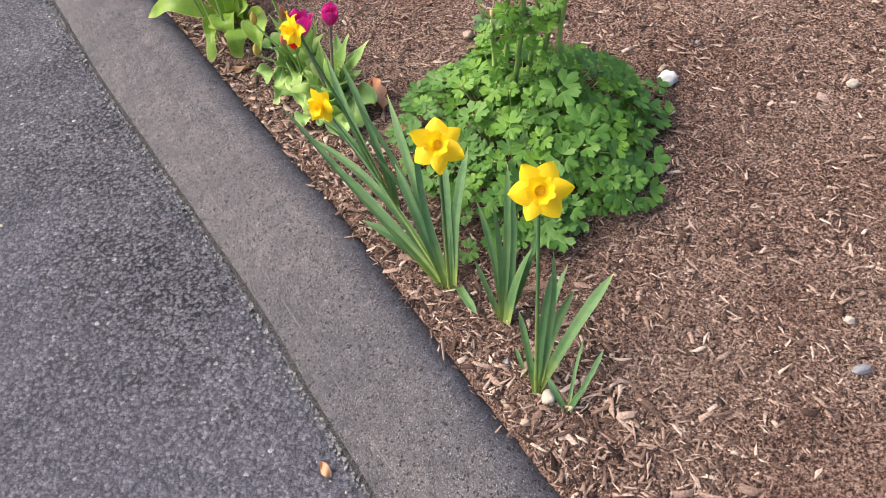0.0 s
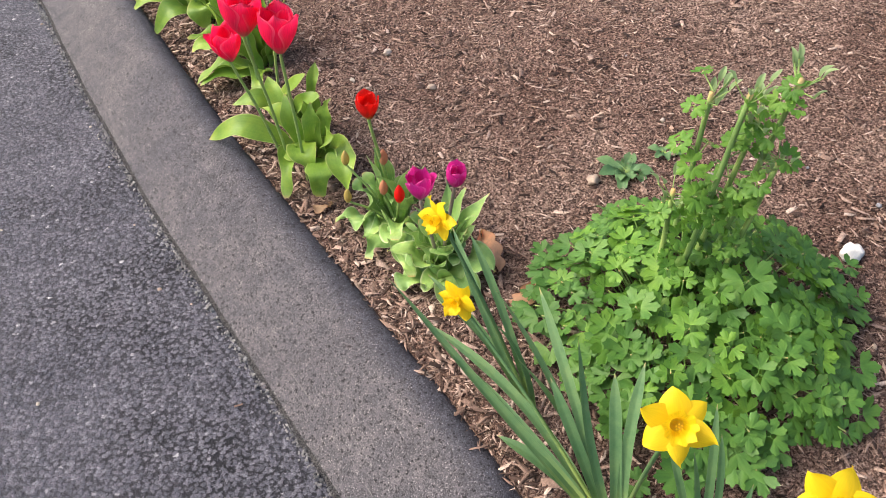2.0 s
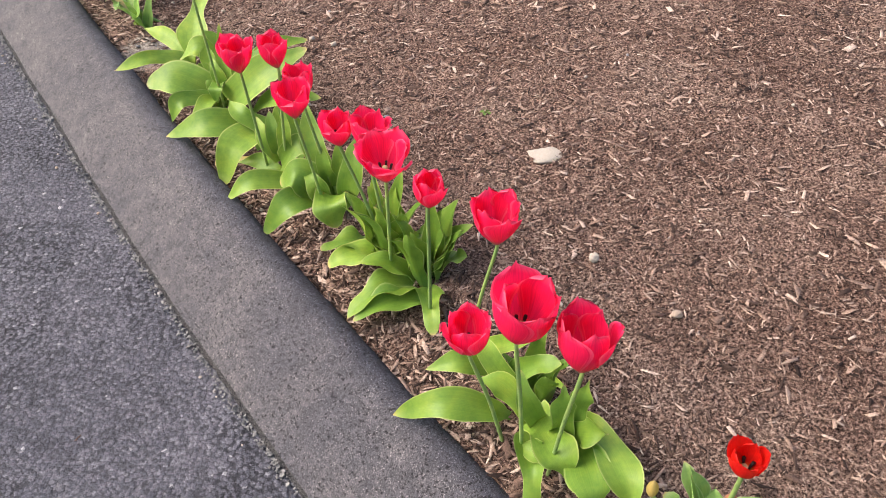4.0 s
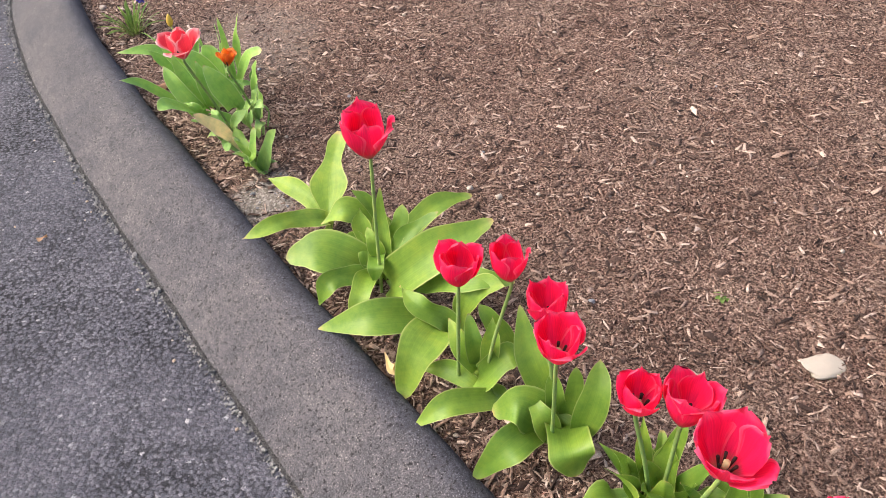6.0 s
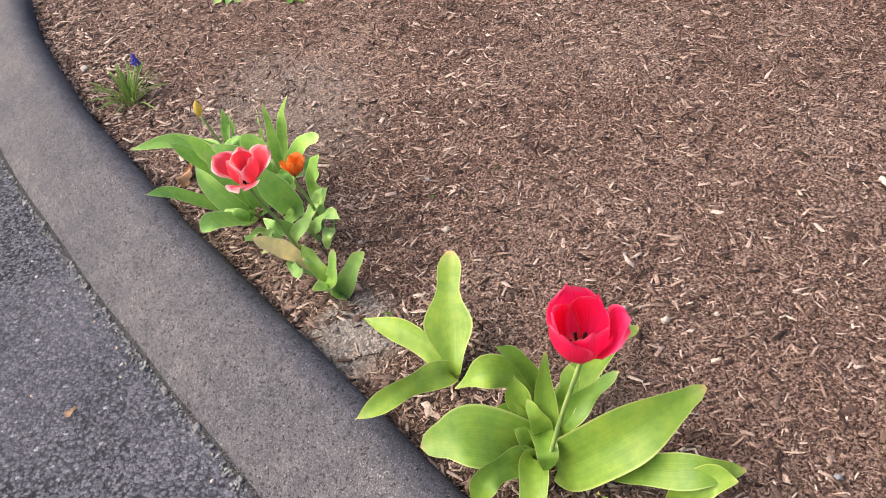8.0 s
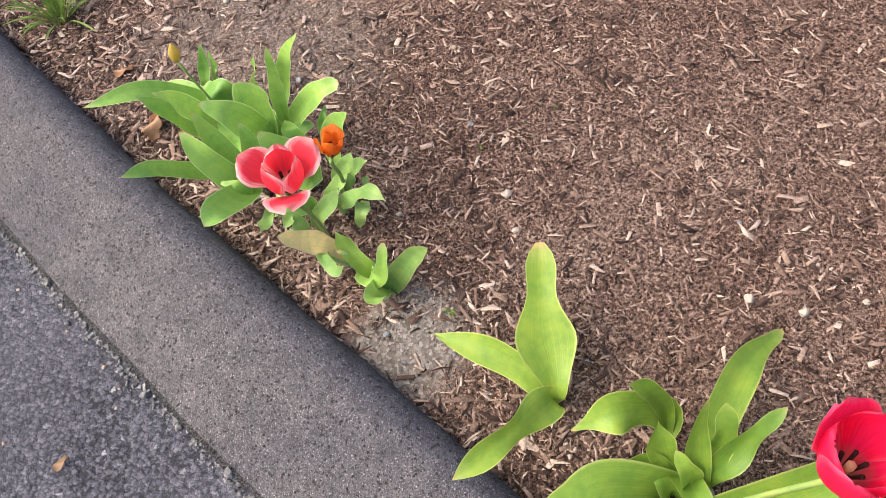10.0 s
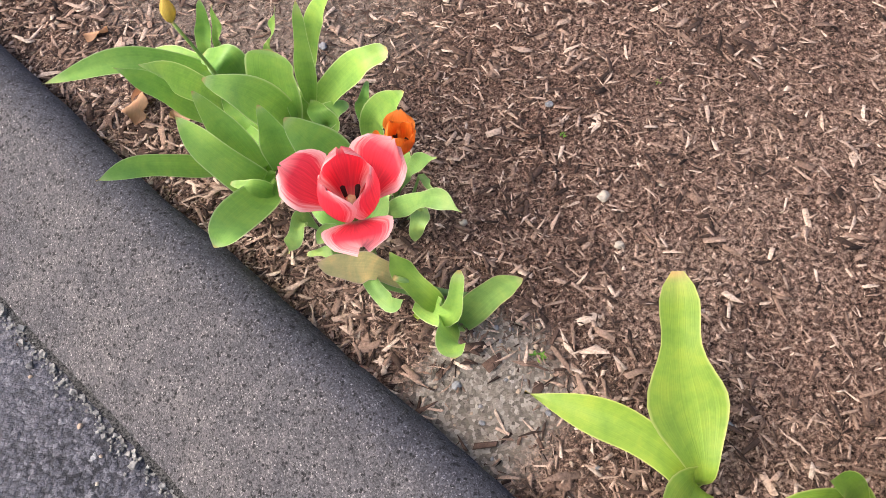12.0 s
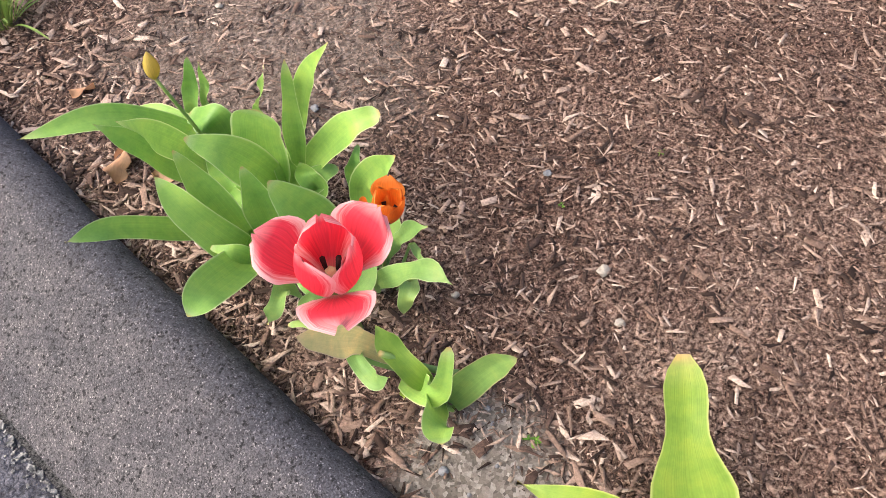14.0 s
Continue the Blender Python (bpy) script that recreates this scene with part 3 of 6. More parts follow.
def tulip_flower(p, centre, size, mat, opening=0.35, lean=(0, 0), turn=0.0, stem_mat=STEM, foot=(0, 0, 0), tall=1.15, splay=(), label="", name="flower"):
    """centre: the middle of the cup, from the plant's base; size: the cup's width. splay: openings of single petals."""
    axis = Vector((lean[0], lean[1], 1)).normalized()
    h, r = size * tall, size * 0.5
    low = Vector(centre) - axis * h * 0.5
    f = Vector(foot)
    tube(p, "stem", [f, f.lerp(low, 0.5) + Vector((0, 0, 0.01)), low - axis * 0.02, low + axis * 0.003], 0.0042, stem_mat, end=0.0034)
    turn_m = Matrix.Translation(low) @ axis_turn(axis)
    verts, faces, uvs = [], [], []

    def rod(base, top, r0, r1):
        k = len(verts)
        for q, rr in ((Vector(base), r0), (Vector(base).lerp(Vector(top), 0.6), (r0 + r1) / 2), (Vector(top), r1)):
            for j in range(6):
                verts.append(q + Vector((rr * math.cos(j * 1.047), rr * math.sin(j * 1.047), 0)))
                uvs.append((0.5, 0.5))
        faces.extend([tuple(k + i for i in q) for q in grid_faces(3, 6, True)])
        faces.append(tuple(k + 12 + i for i in range(6)))
    rod((0, 0, -0.002), (0, 0, h * 0.34), 0.0042, 0.0055)
    heart = child(name, mesh_of("flower", verts, faces, PISTIL, uvs), p, label, turn_m)
    if opening > 0.25:
        for j in range(6):
            verts, faces, uvs = [], [], []
            a = j * 1.047 + 0.3
            rod((0.006 * math.cos(a), 0.006 * math.sin(a), h * 0.06), (0.014 * math.cos(a), 0.014 * math.sin(a), h * 0.36), 0.0016, 0.0028)
            child("stamen", mesh_of("stamen", verts, faces, ANTHER, uvs), heart, "dark stamen")
    for j in range(6):
        inner = j % 2
        op = splay[j] if j < len(splay) else opening + 0.10 + (0.10 if not inner else -0.04) + 0.16 * math.sin(j * 2.3 + turn)
        me = petal_mesh(h * (0.97 if inner else 1.0), r * (0.84 if inner else 0.92), op, radians(70 if inner else 64), mat, j * 5 + int(turn) + 1, size * 0.018)
        child("petal", me, heart, "", pose(0, 0, 0, 0, 0, turn + 60 * j))
    return heart


def inner_leaves(p, count, mat, seed):
    """Upright younger leaves that clasp the stems in the heart of a clump."""
    rnd = random.Random(seed * 31)
    for k in range(count):
        a = 2 * math.pi * k / count + rnd.uniform(-0.4, 0.4)
        d = Vector((math.cos(a), math.sin(a), 0))
        r, tall = rnd.uniform(0.03, 0.09), rnd.uniform(0.11, 0.24)
        foot, tip = d * rnd.uniform(0.004, 0.03), d * r
        blade(p, "leaf", foot, (tip.x, tip.y, tall), rnd.uniform(0.032, 0.056), mat, arch=0.03, wave=0.008, cup=0.34, seed=seed + k)


def tulip_bud(p, centre, size, mat, foot, stem_mat=STEM):
    c = Vector(centre)
    tube(p, "stem", [Vector(foot), Vector(foot).lerp(c, 0.5), c - Vector((0, 0, size * 0.9))], 0.0034, stem_mat, end=0.0026)
    verts, uvs = [], []
    rows = 10
    for i in range(rows):
        s = i / (rows - 1)
        r = size * 0.5 * math.sin(math.pi * min(0.985, 0.06 + 0.94 * s ** 0.9)) ** 0.75
        for j in range(12):
            a = 2 * math.pi * j / 12
            rr = r * (1 - 0.08 * abs(math.sin(1.5 * a)))
            verts.append((c.x + rr * math.cos(a), c.y + rr * math.sin(a), c.z + size * (s - 0.5) * 2.0))
            uvs.append((0.2 + 0.6 * (j % 4) / 4, s))
    child("bud", mesh_of("bud", verts, grid_faces(rows, 12, True), mat, uvs), p)


def daffodil_flower(p, centre, size, facing, foot, turn=0.0, droop=0.0, trumpet=0.32):
    c, axis = Vector(centre), Vector(facing).normalized()
    f = Vector(foot)
    neck = c - axis * size * 0.24
    tube(p, "stem", [f, f.lerp(neck, 0.55), neck + Vector((0, 0, -0.03)), neck + Vector((0, 0, 0.004)), c - axis * 0.004], 0.0036, DAFFODIL_LEAF, end=0.003)
    m = Matrix.Translation(c) @ axis_turn(axis) @ pose(0, 0, 0, 0, 0, turn)
    rows, cols = 16, 30
    verts, uvs = [], []
    for i in range(rows):
        s = i / (rows - 1)
        r = size * (0.085 + 0.085 * s + 0.30 * max(0, s - 0.66) ** 1.4)
        for j in range(cols):
            a = 2 * math.pi * j / cols
            rr = r * (1 + 0.24 * max(0, s - 0.6) * math.sin(9 * a) + 0.12 * max(0, s - 0.6) * math.sin(5 * a + turn))
            verts.append((rr * math.cos(a), rr * math.sin(a), size * trumpet * s + size * 0.10 * max(0, s - 0.6) * math.sin(9 * a + 1)))
            uvs.append((0.5 + 0.28 * math.sin(6 * a) * 0.5, s))
    faces = grid_faces(rows, cols, True)
    faces.append(tuple(reversed(range(cols))))
    cup = child("flower", mesh_of("flower", verts, faces, TRUMPET, uvs), p, "yellow daffodil trumpet with a frilled rim", m)
    rnd = random.Random(int(size * 1000) + int(turn))
    for j in range(6):
        rows, cols = 12, 7
        verts, uvs = [], []
        ln = size * 0.5 * rnd.uniform(0.96, 1.06)
        w = size * (0.44 if j % 2 else 0.37) * rnd.uniform(0.92, 1.08)
        tw = rnd.uniform(-0.6, 0.6)
        back = rnd.uniform(-0.08, 0.16) + droop * (0.5 + 0.5 * math.sin(j))
        for i in range(rows):
            s = i / (rows - 1)
            half = 0.5 * w * max(math.sin(math.pi * min(1, (0.16 + 0.84 * s) ** 0.95)) ** 0.8, 0.02)
            for k in range(cols):
                u = 2 * k / (cols - 1) - 1
                verts.append((size * 0.05 + ln * s, half * u, size * (0.02 * (j % 2) + 0.10 * (1 - u * u) * math.sin(math.pi * s) * 0.5 + back * s * s + tw * u * s * 0.18)))
                uvs.append(((u + 1) / 2 * 0.5 + 0.25, s))
        child("petal", mesh_of("petal", verts, grid_faces(rows, cols), YELLOW, uvs), cup, "", pose(0, 0, 0, 0, 0, 60 * j))
    stamens_v, stamens_f, stamens_uv = [], [], []
    for j in range(7):
        a = j * 2 * math.pi / 6 if j else 0
        rr = size * 0.045 if j else 0
        k = len(stamens_v)
        for z, w in ((0.02, 0.010), (size * trumpet * 0.7, 0.014)):
            for q in range(5):
                b = q * 2 * math.pi / 5
                stamens_v.append((rr * math.cos(a) + w * size * math.cos(b), rr * math.sin(a) + w * size * math.sin(b), z))
                stamens_uv.append((0.5, 0.5))
        stamens_f += [tuple(k + i for i in q) for q in grid_faces(2, 5, True)] + [tuple(k + 5 + i for i in range(5))]
    child("stamen", mesh_of("stamen", stamens_v, stamens_f, TRUMPET, stamens_uv), cup, "orange-yellow stamens")
    return cup


# ---- the things in the bed ----

p = plant("daffodil", 0.150, 0.998, "upright yellow daffodil with narrow grey-green leaves", "daffodil", "daffodils in the bed")
blade(p, "leaf", (0.006, 0.007, 0.002), (0.140, 0.107, 0.235), 0.0220, DAFFODIL_LEAF, arch=0.046, cup=0.22, strap=True, seed=2)
blade(p, "leaf", (0.006, 0.007, 0.002), (0.075, 0.114, 0.184), 0.0173, DAFFODIL_LEAF, arch=0.036, cup=0.22, strap=True, seed=3)
blade(p, "leaf", (0.004, 0.007, 0.001), (0.064, 0.143, 0.224), 0.0137, DAFFODIL_LEAF, arch=0.043, cup=0.22, strap=True, seed=4)
blade(p, "leaf", (0.002, 0.002, 0.000), (0.025, 0.097, 0.253), 0.0149, DAFFODIL_LEAF, arch=0.043, cup=0.22, strap=True, seed=5)
blade(p, "leaf", (0.000, 0.003, 0.000), (-0.032, 0.106, 0.133), 0.0140, DAFFODIL_LEAF, arch=0.027, cup=0.22, strap=True, seed=6)
blade(p, "leaf", (0.000, 0.003, 0.000), (0.020, 0.124, 0.284), 0.0132, DAFFODIL_LEAF, arch=0.050, cup=0.22, strap=True, seed=7)
blade(p, "leaf", (-0.016, 0.038, 0.000), (-0.036, 0.081, 0.050), 0.0081, DAFFODIL_LEAF, arch=0.011, cup=0.22, strap=True, seed=8)
daffodil_flower(p, (-0.021, 0.049, 0.502), 0.094, (-0.10, -0.75, 0.75), (0, 0, 0), turn=10)

p = plant("daffodil_shoot", 0.207, 0.949, "small daffodil shoot with a closed yellow-green bud", "daffodil", "daffodils in the bed")
blade(p, "leaf", (0.002, 0.004, 0.001), (0.065, 0.074, 0.108), 0.0104, DAFFODIL_LEAF, arch=0.023, cup=0.22, strap=True, seed=11)
blade(p, "leaf", (-0.002, 0.002, -0.000), (-0.036, 0.055, 0.048), 0.0123, DAFFODIL_LEAF, arch=0.013, cup=0.22, strap=True, seed=12)
blade(p, "leaf", (0.000, 0.004, 0.000), (0.032, 0.091, 0.114), 0.0069, DAFFODIL_LEAF, arch=0.023, cup=0.22, strap=True, seed=13)
blade(p, "leaf", (0.002, 0.004, 0.001), (0.023, 0.016, 0.056), 0.0122, DAFFODIL_LEAF, arch=0.010, cup=0.22, strap=True, seed=14)

p = plant("daffodil", 0.100, 1.167, "clump of narrow blue-green daffodil leaves", "daffodil", "daffodils in the bed")
blade(p, "leaf", (-0.004, 0.006, -0.000), (-0.056, 0.140, 0.222), 0.0137, DAFFODIL_LEAF, arch=0.042, cup=0.22, strap=True, seed=16)
blade(p, "leaf", (-0.002, 0.003, -0.000), (-0.027, 0.111, 0.245), 0.0143, DAFFODIL_LEAF, arch=0.043, cup=0.22, strap=True, seed=17)
blade(p, "leaf", (0.000, 0.003, 0.000), (0.004, 0.149, 0.314), 0.0141, DAFFODIL_LEAF, arch=0.055, cup=0.22, strap=True, seed=18)
blade(p, "leaf", (0.003, 0.002, 0.001), (0.010, 0.119, 0.282), 0.0123, DAFFODIL_LEAF, arch=0.049, cup=0.22, strap=True, seed=19)
blade(p, "leaf", (0.004, -0.002, 0.001), (0.052, 0.036, 0.193), 0.0230, DAFFODIL_LEAF, arch=0.032, cup=0.22, strap=True, seed=20)
blade(p, "leaf", (-0.006, 0.011, -0.000), (-0.060, 0.080, 0.116), 0.0130, DAFFODIL_LEAF, arch=0.023, cup=0.22, strap=True, seed=21)
blade(p, "leaf", (0.004, 0.004, 0.001), (0.060, 0.073, 0.217), 0.0125, DAFFODIL_LEAF, arch=0.037, cup=0.22, strap=True, seed=22)

p = plant("daffodil", -0.013, 1.277, "large daffodil clump with two yellow flowers and strap leaves", "daffodil", "daffodils in the bed")
blade(p, "leaf", (-0.019, 0.011, -0.002), (-0.195, 0.161, 0.058), 0.0227, DAFFODIL_LEAF, arch=0.038, cup=0.22, strap=True, seed=24)
blade(p, "leaf", (-0.014, 0.007, -0.002), (-0.256, 0.268, 0.136), 0.0210, DAFFODIL_LEAF, arch=0.061, cup=0.22, strap=True, seed=25)
blade(p, "leaf", (-0.014, 0.007, -0.002), (-0.329, 0.345, 0.149), 0.0216, DAFFODIL_LEAF, arch=0.078, cup=0.22, strap=True, seed=26)
blade(p, "leaf", (-0.012, 0.007, -0.002), (-0.394, 0.450, 0.186), 0.0224, DAFFODIL_LEAF, arch=0.098, cup=0.22, strap=True, seed=27)
blade(p, "leaf", (-0.005, 0.003, -0.001), (-0.208, 0.316, 0.289), 0.0182, DAFFODIL_LEAF, arch=0.076, cup=0.22, strap=True, seed=28)
blade(p, "leaf", (-0.003, 0.001, -0.000), (-0.120, 0.303, 0.304), 0.0180, DAFFODIL_LEAF, arch=0.071, cup=0.22, strap=True, seed=29)
blade(p, "leaf", (0.000, 0.000, 0.000), (-0.064, 0.198, 0.285), 0.0173, DAFFODIL_LEAF, arch=0.057, cup=0.22, strap=True, seed=30)
blade(p, "leaf", (0.004, -0.004, 0.000), (-0.003, 0.166, 0.234), 0.0212, DAFFODIL_LEAF, arch=0.046, cup=0.22, strap=True, seed=31)
blade(p, "leaf", (0.009, -0.005, 0.001), (0.051, 0.173, 0.254), 0.0192, DAFFODIL_LEAF, arch=0.050, cup=0.22, strap=True, seed=32)
blade(p, "leaf", (0.016, 0.010, 0.004), (0.057, -0.095, 0.032), 0.0189, DAFFODIL_LEAF, arch=0.019, cup=0.22, strap=True, seed=33)
blade(p, "leaf", (-0.007, 0.006, -0.001), (-0.109, 0.173, 0.215), 0.0195, DAFFODIL_LEAF, arch=0.047, cup=0.22, strap=True, seed=34)
blade(p, "leaf", (-0.008, 0.006, -0.001), (-0.170, 0.199, 0.226), 0.0197, DAFFODIL_LEAF, arch=0.054, cup=0.22, strap=True, seed=35)
blade(p, "leaf", (0.007, -0.004, 0.001), (-0.014, 0.114, 0.167), 0.0155, DAFFODIL_LEAF, arch=0.033, cup=0.22, strap=True, seed=36)
daffodil_flower(p, (-0.017, -0.125, 0.513), 0.087, (-0.10, -0.75, 0.75), (0, 0, 0), turn=40)
daffodil_flower(p, (-0.267, 0.278, 0.297), 0.074, (-0.55, -0.78, 0.18), (0, 0, 0), turn=70)

p = plant("daffodil", -0.121, 1.500, "clump of leaning daffodil leaves with a yellow flower", "daffodil", "daffodils in the bed")
blade(p, "leaf", (-0.004, 0.010, 0.000), (-0.216, 0.197, 0.217), 0.0167, DAFFODIL_LEAF, arch=0.057, cup=0.22, strap=True, seed=40)
blade(p, "leaf", (-0.008, 0.011, -0.001), (-0.162, 0.253, 0.292), 0.0166, DAFFODIL_LEAF, arch=0.066, cup=0.22, strap=True, seed=41)
blade(p, "leaf", (-0.006, 0.011, -0.000), (-0.134, 0.250, 0.277), 0.0166, DAFFODIL_LEAF, arch=0.062, cup=0.22, strap=True, seed=42)
blade(p, "leaf", (-0.008, 0.011, -0.001), (-0.091, 0.091, 0.191), 0.0161, DAFFODIL_LEAF, arch=0.036, cup=0.22, strap=True, seed=43)
blade(p, "leaf", (-0.010, 0.011, -0.001), (-0.207, 0.191, 0.158), 0.0170, DAFFODIL_LEAF, arch=0.050, cup=0.22, strap=True, seed=44)
daffodil_flower(p, (-0.193, 0.062, 0.482), 0.068, (-0.72, -0.62, 0.10), (0, 0, 0), turn=15)

p = plant("tulip", -0.308, 1.913, "two purple tulips with wavy grey-green leaves", "tulip", "tulips along the kerb")
blade(p, "leaf", (-0.011, -0.016, -0.003), (-0.099, -0.054, 0.017), 0.091, TULIP_TEAL, arch=0.03, wave=0.022, seed=47)
blade(p, "leaf", (0.002, -0.010, -0.000), (0.036, -0.142, 0.044), 0.089, TULIP_TEAL, arch=0.04, wave=0.022, seed=48)
blade(p, "leaf", (0.021, 0.004, 0.004), (0.116, -0.076, 0.095), 0.066, TULIP_TEAL, arch=0.05, wave=0.022, seed=49)
blade(p, "leaf", (0.004, -0.001, 0.001), (0.038, -0.028, 0.165), 0.070, TULIP_TEAL, arch=0.03, wave=0.022, seed=50)
blade(p, "leaf", (-0.011, 0.002, -0.002), (-0.101, -0.012, 0.120), 0.064, TULIP_TEAL, arch=0.04, wave=0.022, seed=51)
blade(p, "leaf", (-0.017, 0.013, -0.002), (-0.055, 0.042, 0.144), 0.058, TULIP_TEAL, arch=0.02, wave=0.022, seed=52)
blade(p, "leaf", (-0.004, 0.001, -0.001), (-0.032, -0.002, 0.164), 0.062, TULIP_TEAL, arch=0.02, wave=0.019, seed=53)
blade(p, "leaf", (0.007, -0.006, 0.001), (0.000, -0.044, 0.116), 0.063, TULIP_TEAL, arch=0.05, wave=0.022, seed=54)
blade(p, "leaf", (0.014, -0.012, 0.001), (0.083, -0.095, 0.057), 0.067, TULIP_TEAL, arch=0.03, wave=0.022, seed=55)
blade(p, "leaf", (0.009, 0.002, 0.002), (0.019, 0.000, 0.203), 0.042, TULIP_TEAL, arch=0.02, wave=0.013, seed=56)
tulip_flower(p, (-0.041, -0.081, 0.325), 0.056, PURPLE, 0.29, turn=9, stem_mat=STEM_DARK, foot=(0.000, 0.000, 0.000), lean=(-0.04, 0.03))
tulip_flower(p, (0.029, -0.070, 0.339), 0.046, PURPLE, 0.12, turn=46, stem_mat=STEM_DARK, foot=(0.000, 0.000, 0.000), lean=(0.10, -0.09))
inner_leaves(p, 14, TULIP_TEAL, 8)

p = plant("tulip", -0.413, 2.091, "small scarlet tulip with closed buds and ruffled leaves", "tulip", "tulips along the kerb")
blade(p, "leaf", (-0.021, 0.004, -0.003), (-0.152, 0.004, 0.022), 0.054, TULIP_TEAL, arch=0.03, wave=0.022, seed=61)
blade(p, "leaf", (-0.014, -0.002, -0.003), (-0.062, -0.132, 0.007), 0.070, TULIP_TEAL, arch=0.04, wave=0.022, seed=62)
blade(p, "leaf", (-0.021, 0.004, -0.003), (-0.093, 0.031, 0.116), 0.055, TULIP_TEAL, arch=0.03, wave=0.022, seed=63)
blade(p, "leaf", (0.006, 0.009, 0.002), (0.053, 0.020, 0.111), 0.043, TULIP_TEAL, arch=0.03, wave=0.019, seed=64)
blade(p, "leaf", (-0.012, 0.003, -0.002), (-0.060, 0.028, 0.131), 0.055, TULIP_TEAL, arch=0.02, wave=0.022, seed=65)
blade(p, "leaf", (-0.004, 0.001, -0.001), (-0.024, -0.022, 0.134), 0.054, TULIP_TEAL, arch=0.02, wave=0.022, seed=66)
blade(p, "leaf", (-0.012, 0.003, -0.002), (-0.080, -0.065, 0.020), 0.062, TULIP_TEAL, arch=0.04, wave=0.022, seed=67)
blade(p, "leaf", (-0.001, -0.031, -0.003), (0.019, -0.181, 0.048), 0.077, TULIP_TEAL, arch=0.06, wave=0.022, seed=68)
blade(p, "leaf", (0.002, -0.016, -0.001), (0.002, -0.138, 0.088), 0.065, TULIP_TEAL, arch=0.05, wave=0.022, seed=69)
blade(p, "leaf", (0.013, -0.053, -0.002), (0.043, -0.221, 0.039), 0.065, TULIP_TEAL, arch=0.04, wave=0.022, seed=70)
tulip_flower(p, (-0.046, -0.069, 0.386), 0.051, SCARLET, 0.27, turn=47, stem_mat=STEM, foot=(0.000, 0.000, 0.000), lean=(-0.06, -0.03))
tulip_bud(p, (-0.115, 0.025, 0.181), 0.0208, BUD_PALE, (0, 0, 0))
tulip_bud(p, (-0.108, -0.045, 0.126), 0.0196, BUD_PALE, (0, 0, 0))
tulip_bud(p, (-0.022, -0.039, 0.233), 0.0220, BUD_CORAL, (0, 0, 0))
tulip_bud(p, (-0.022, -0.079, 0.179), 0.0211, BUD_CORAL, (0, 0, 0))
tulip_bud(p, (0.016, -0.139, 0.211), 0.0245, SCARLET, (0, 0, 0))
inner_leaves(p, 11, TULIP_TEAL, 9)

p = plant("tulip", -0.648, 2.429, "clump of three large red tulips with lime leaves", "tulip", "tulips along the kerb")
bent_leaf(p, (-0.101, -0.028, 0.043), (-0.195, -0.023, 0.071), (-0.290, 0.009, 0.001), 0.063, TULIP_LIME, seed=1)
bent_leaf(p, (-0.079, 0.056, 0.064), (-0.148, 0.041, 0.115), (-0.220, 0.047, 0.088), 0.054, TULIP_LIME, seed=2)
bent_leaf(p, (-0.031, -0.092, 0.050), (-0.044, -0.180, 0.060), (-0.049, -0.230, -0.005), 0.055, TULIP_LIME, wave=0.016, seed=3)
bent_leaf(p, (-0.018, -0.071, 0.065), (0.002, -0.179, 0.099), (0.029, -0.204, 0.042), 0.070, TULIP_LIME, wave=0.016, blunt=0.4, seed=4)
bent_leaf(p, (0.082, -0.114, 0.079), (0.102, -0.237, 0.112), (0.117, -0.288, 0.051), 0.064, TULIP_LIME, wave=0.016, seed=5)
bent_leaf(p, (0.041, -0.104, 0.073), (0.048, -0.115, 0.158), (0.063, -0.102, 0.207), 0.043, TULIP_LIME, wave=0.010, seed=6)
bent_leaf(p, (0.019, -0.112, 0.068), (0.017, -0.120, 0.152), (0.018, -0.103, 0.198), 0.047, TULIP_LIME, wave=0.008, seed=7)
bent_leaf(p, (-0.052, 0.026, 0.067), (-0.011, -0.002, 0.137), (0.033, -0.031, 0.167), 0.045, TULIP_LIME, wave=0.010, seed=8)
bent_leaf(p, (-0.092, 0.096, 0.065), (-0.049, 0.045, 0.154), (-0.005, 0.017, 0.205), 0.041, TULIP_LIME, seed=9)
bent_leaf(p, (0.045, -0.157, 0.069), (0.046, -0.256, 0.095), (0.042, -0.265, 0.029), 0.071, TULIP_LIME, wave=0.016, blunt=0.5, seed=10)
bent_leaf(p, (0.039, -0.117, 0.071), (0.058, -0.159, 0.131), (0.084, -0.182, 0.154), 0.050, TULIP_LIME, wave=0.014, seed=11)
bent_leaf(p, (-0.046, -0.016, 0.064), (-0.094, 0.025, 0.134), (-0.117, 0.068, 0.168), 0.046, TULIP_LIME, seed=12)
bent_leaf(p, (-0.035, -0.047, 0.064), (-0.080, -0.023, 0.112), (-0.127, -0.009, 0.120), 0.048, TULIP_LIME, wave=0.010, seed=13)
bent_leaf(p, (-0.015, -0.082, 0.064), (-0.044, -0.089, 0.143), (-0.052, -0.054, 0.190), 0.044, TULIP_LIME, seed=14)
bent_leaf(p, (-0.001, -0.122, 0.063), (-0.022, -0.158, 0.081), (-0.065, -0.122, 0.062), 0.046, TULIP_LIME, wave=0.014, seed=15)
tulip_flower(p, (-0.087, -0.202, 0.497), 0.100, RED, 0.27, turn=58, stem_mat=STEM, foot=(-0.047, -0.110, -0.018), lean=(0.08, -0.09))
tulip_flower(p, (-0.006, -0.248, 0.478), 0.089, RED, 0.21, turn=35, stem_mat=STEM, foot=(-0.004, -0.148, -0.013), lean=(0.00, 0.06))
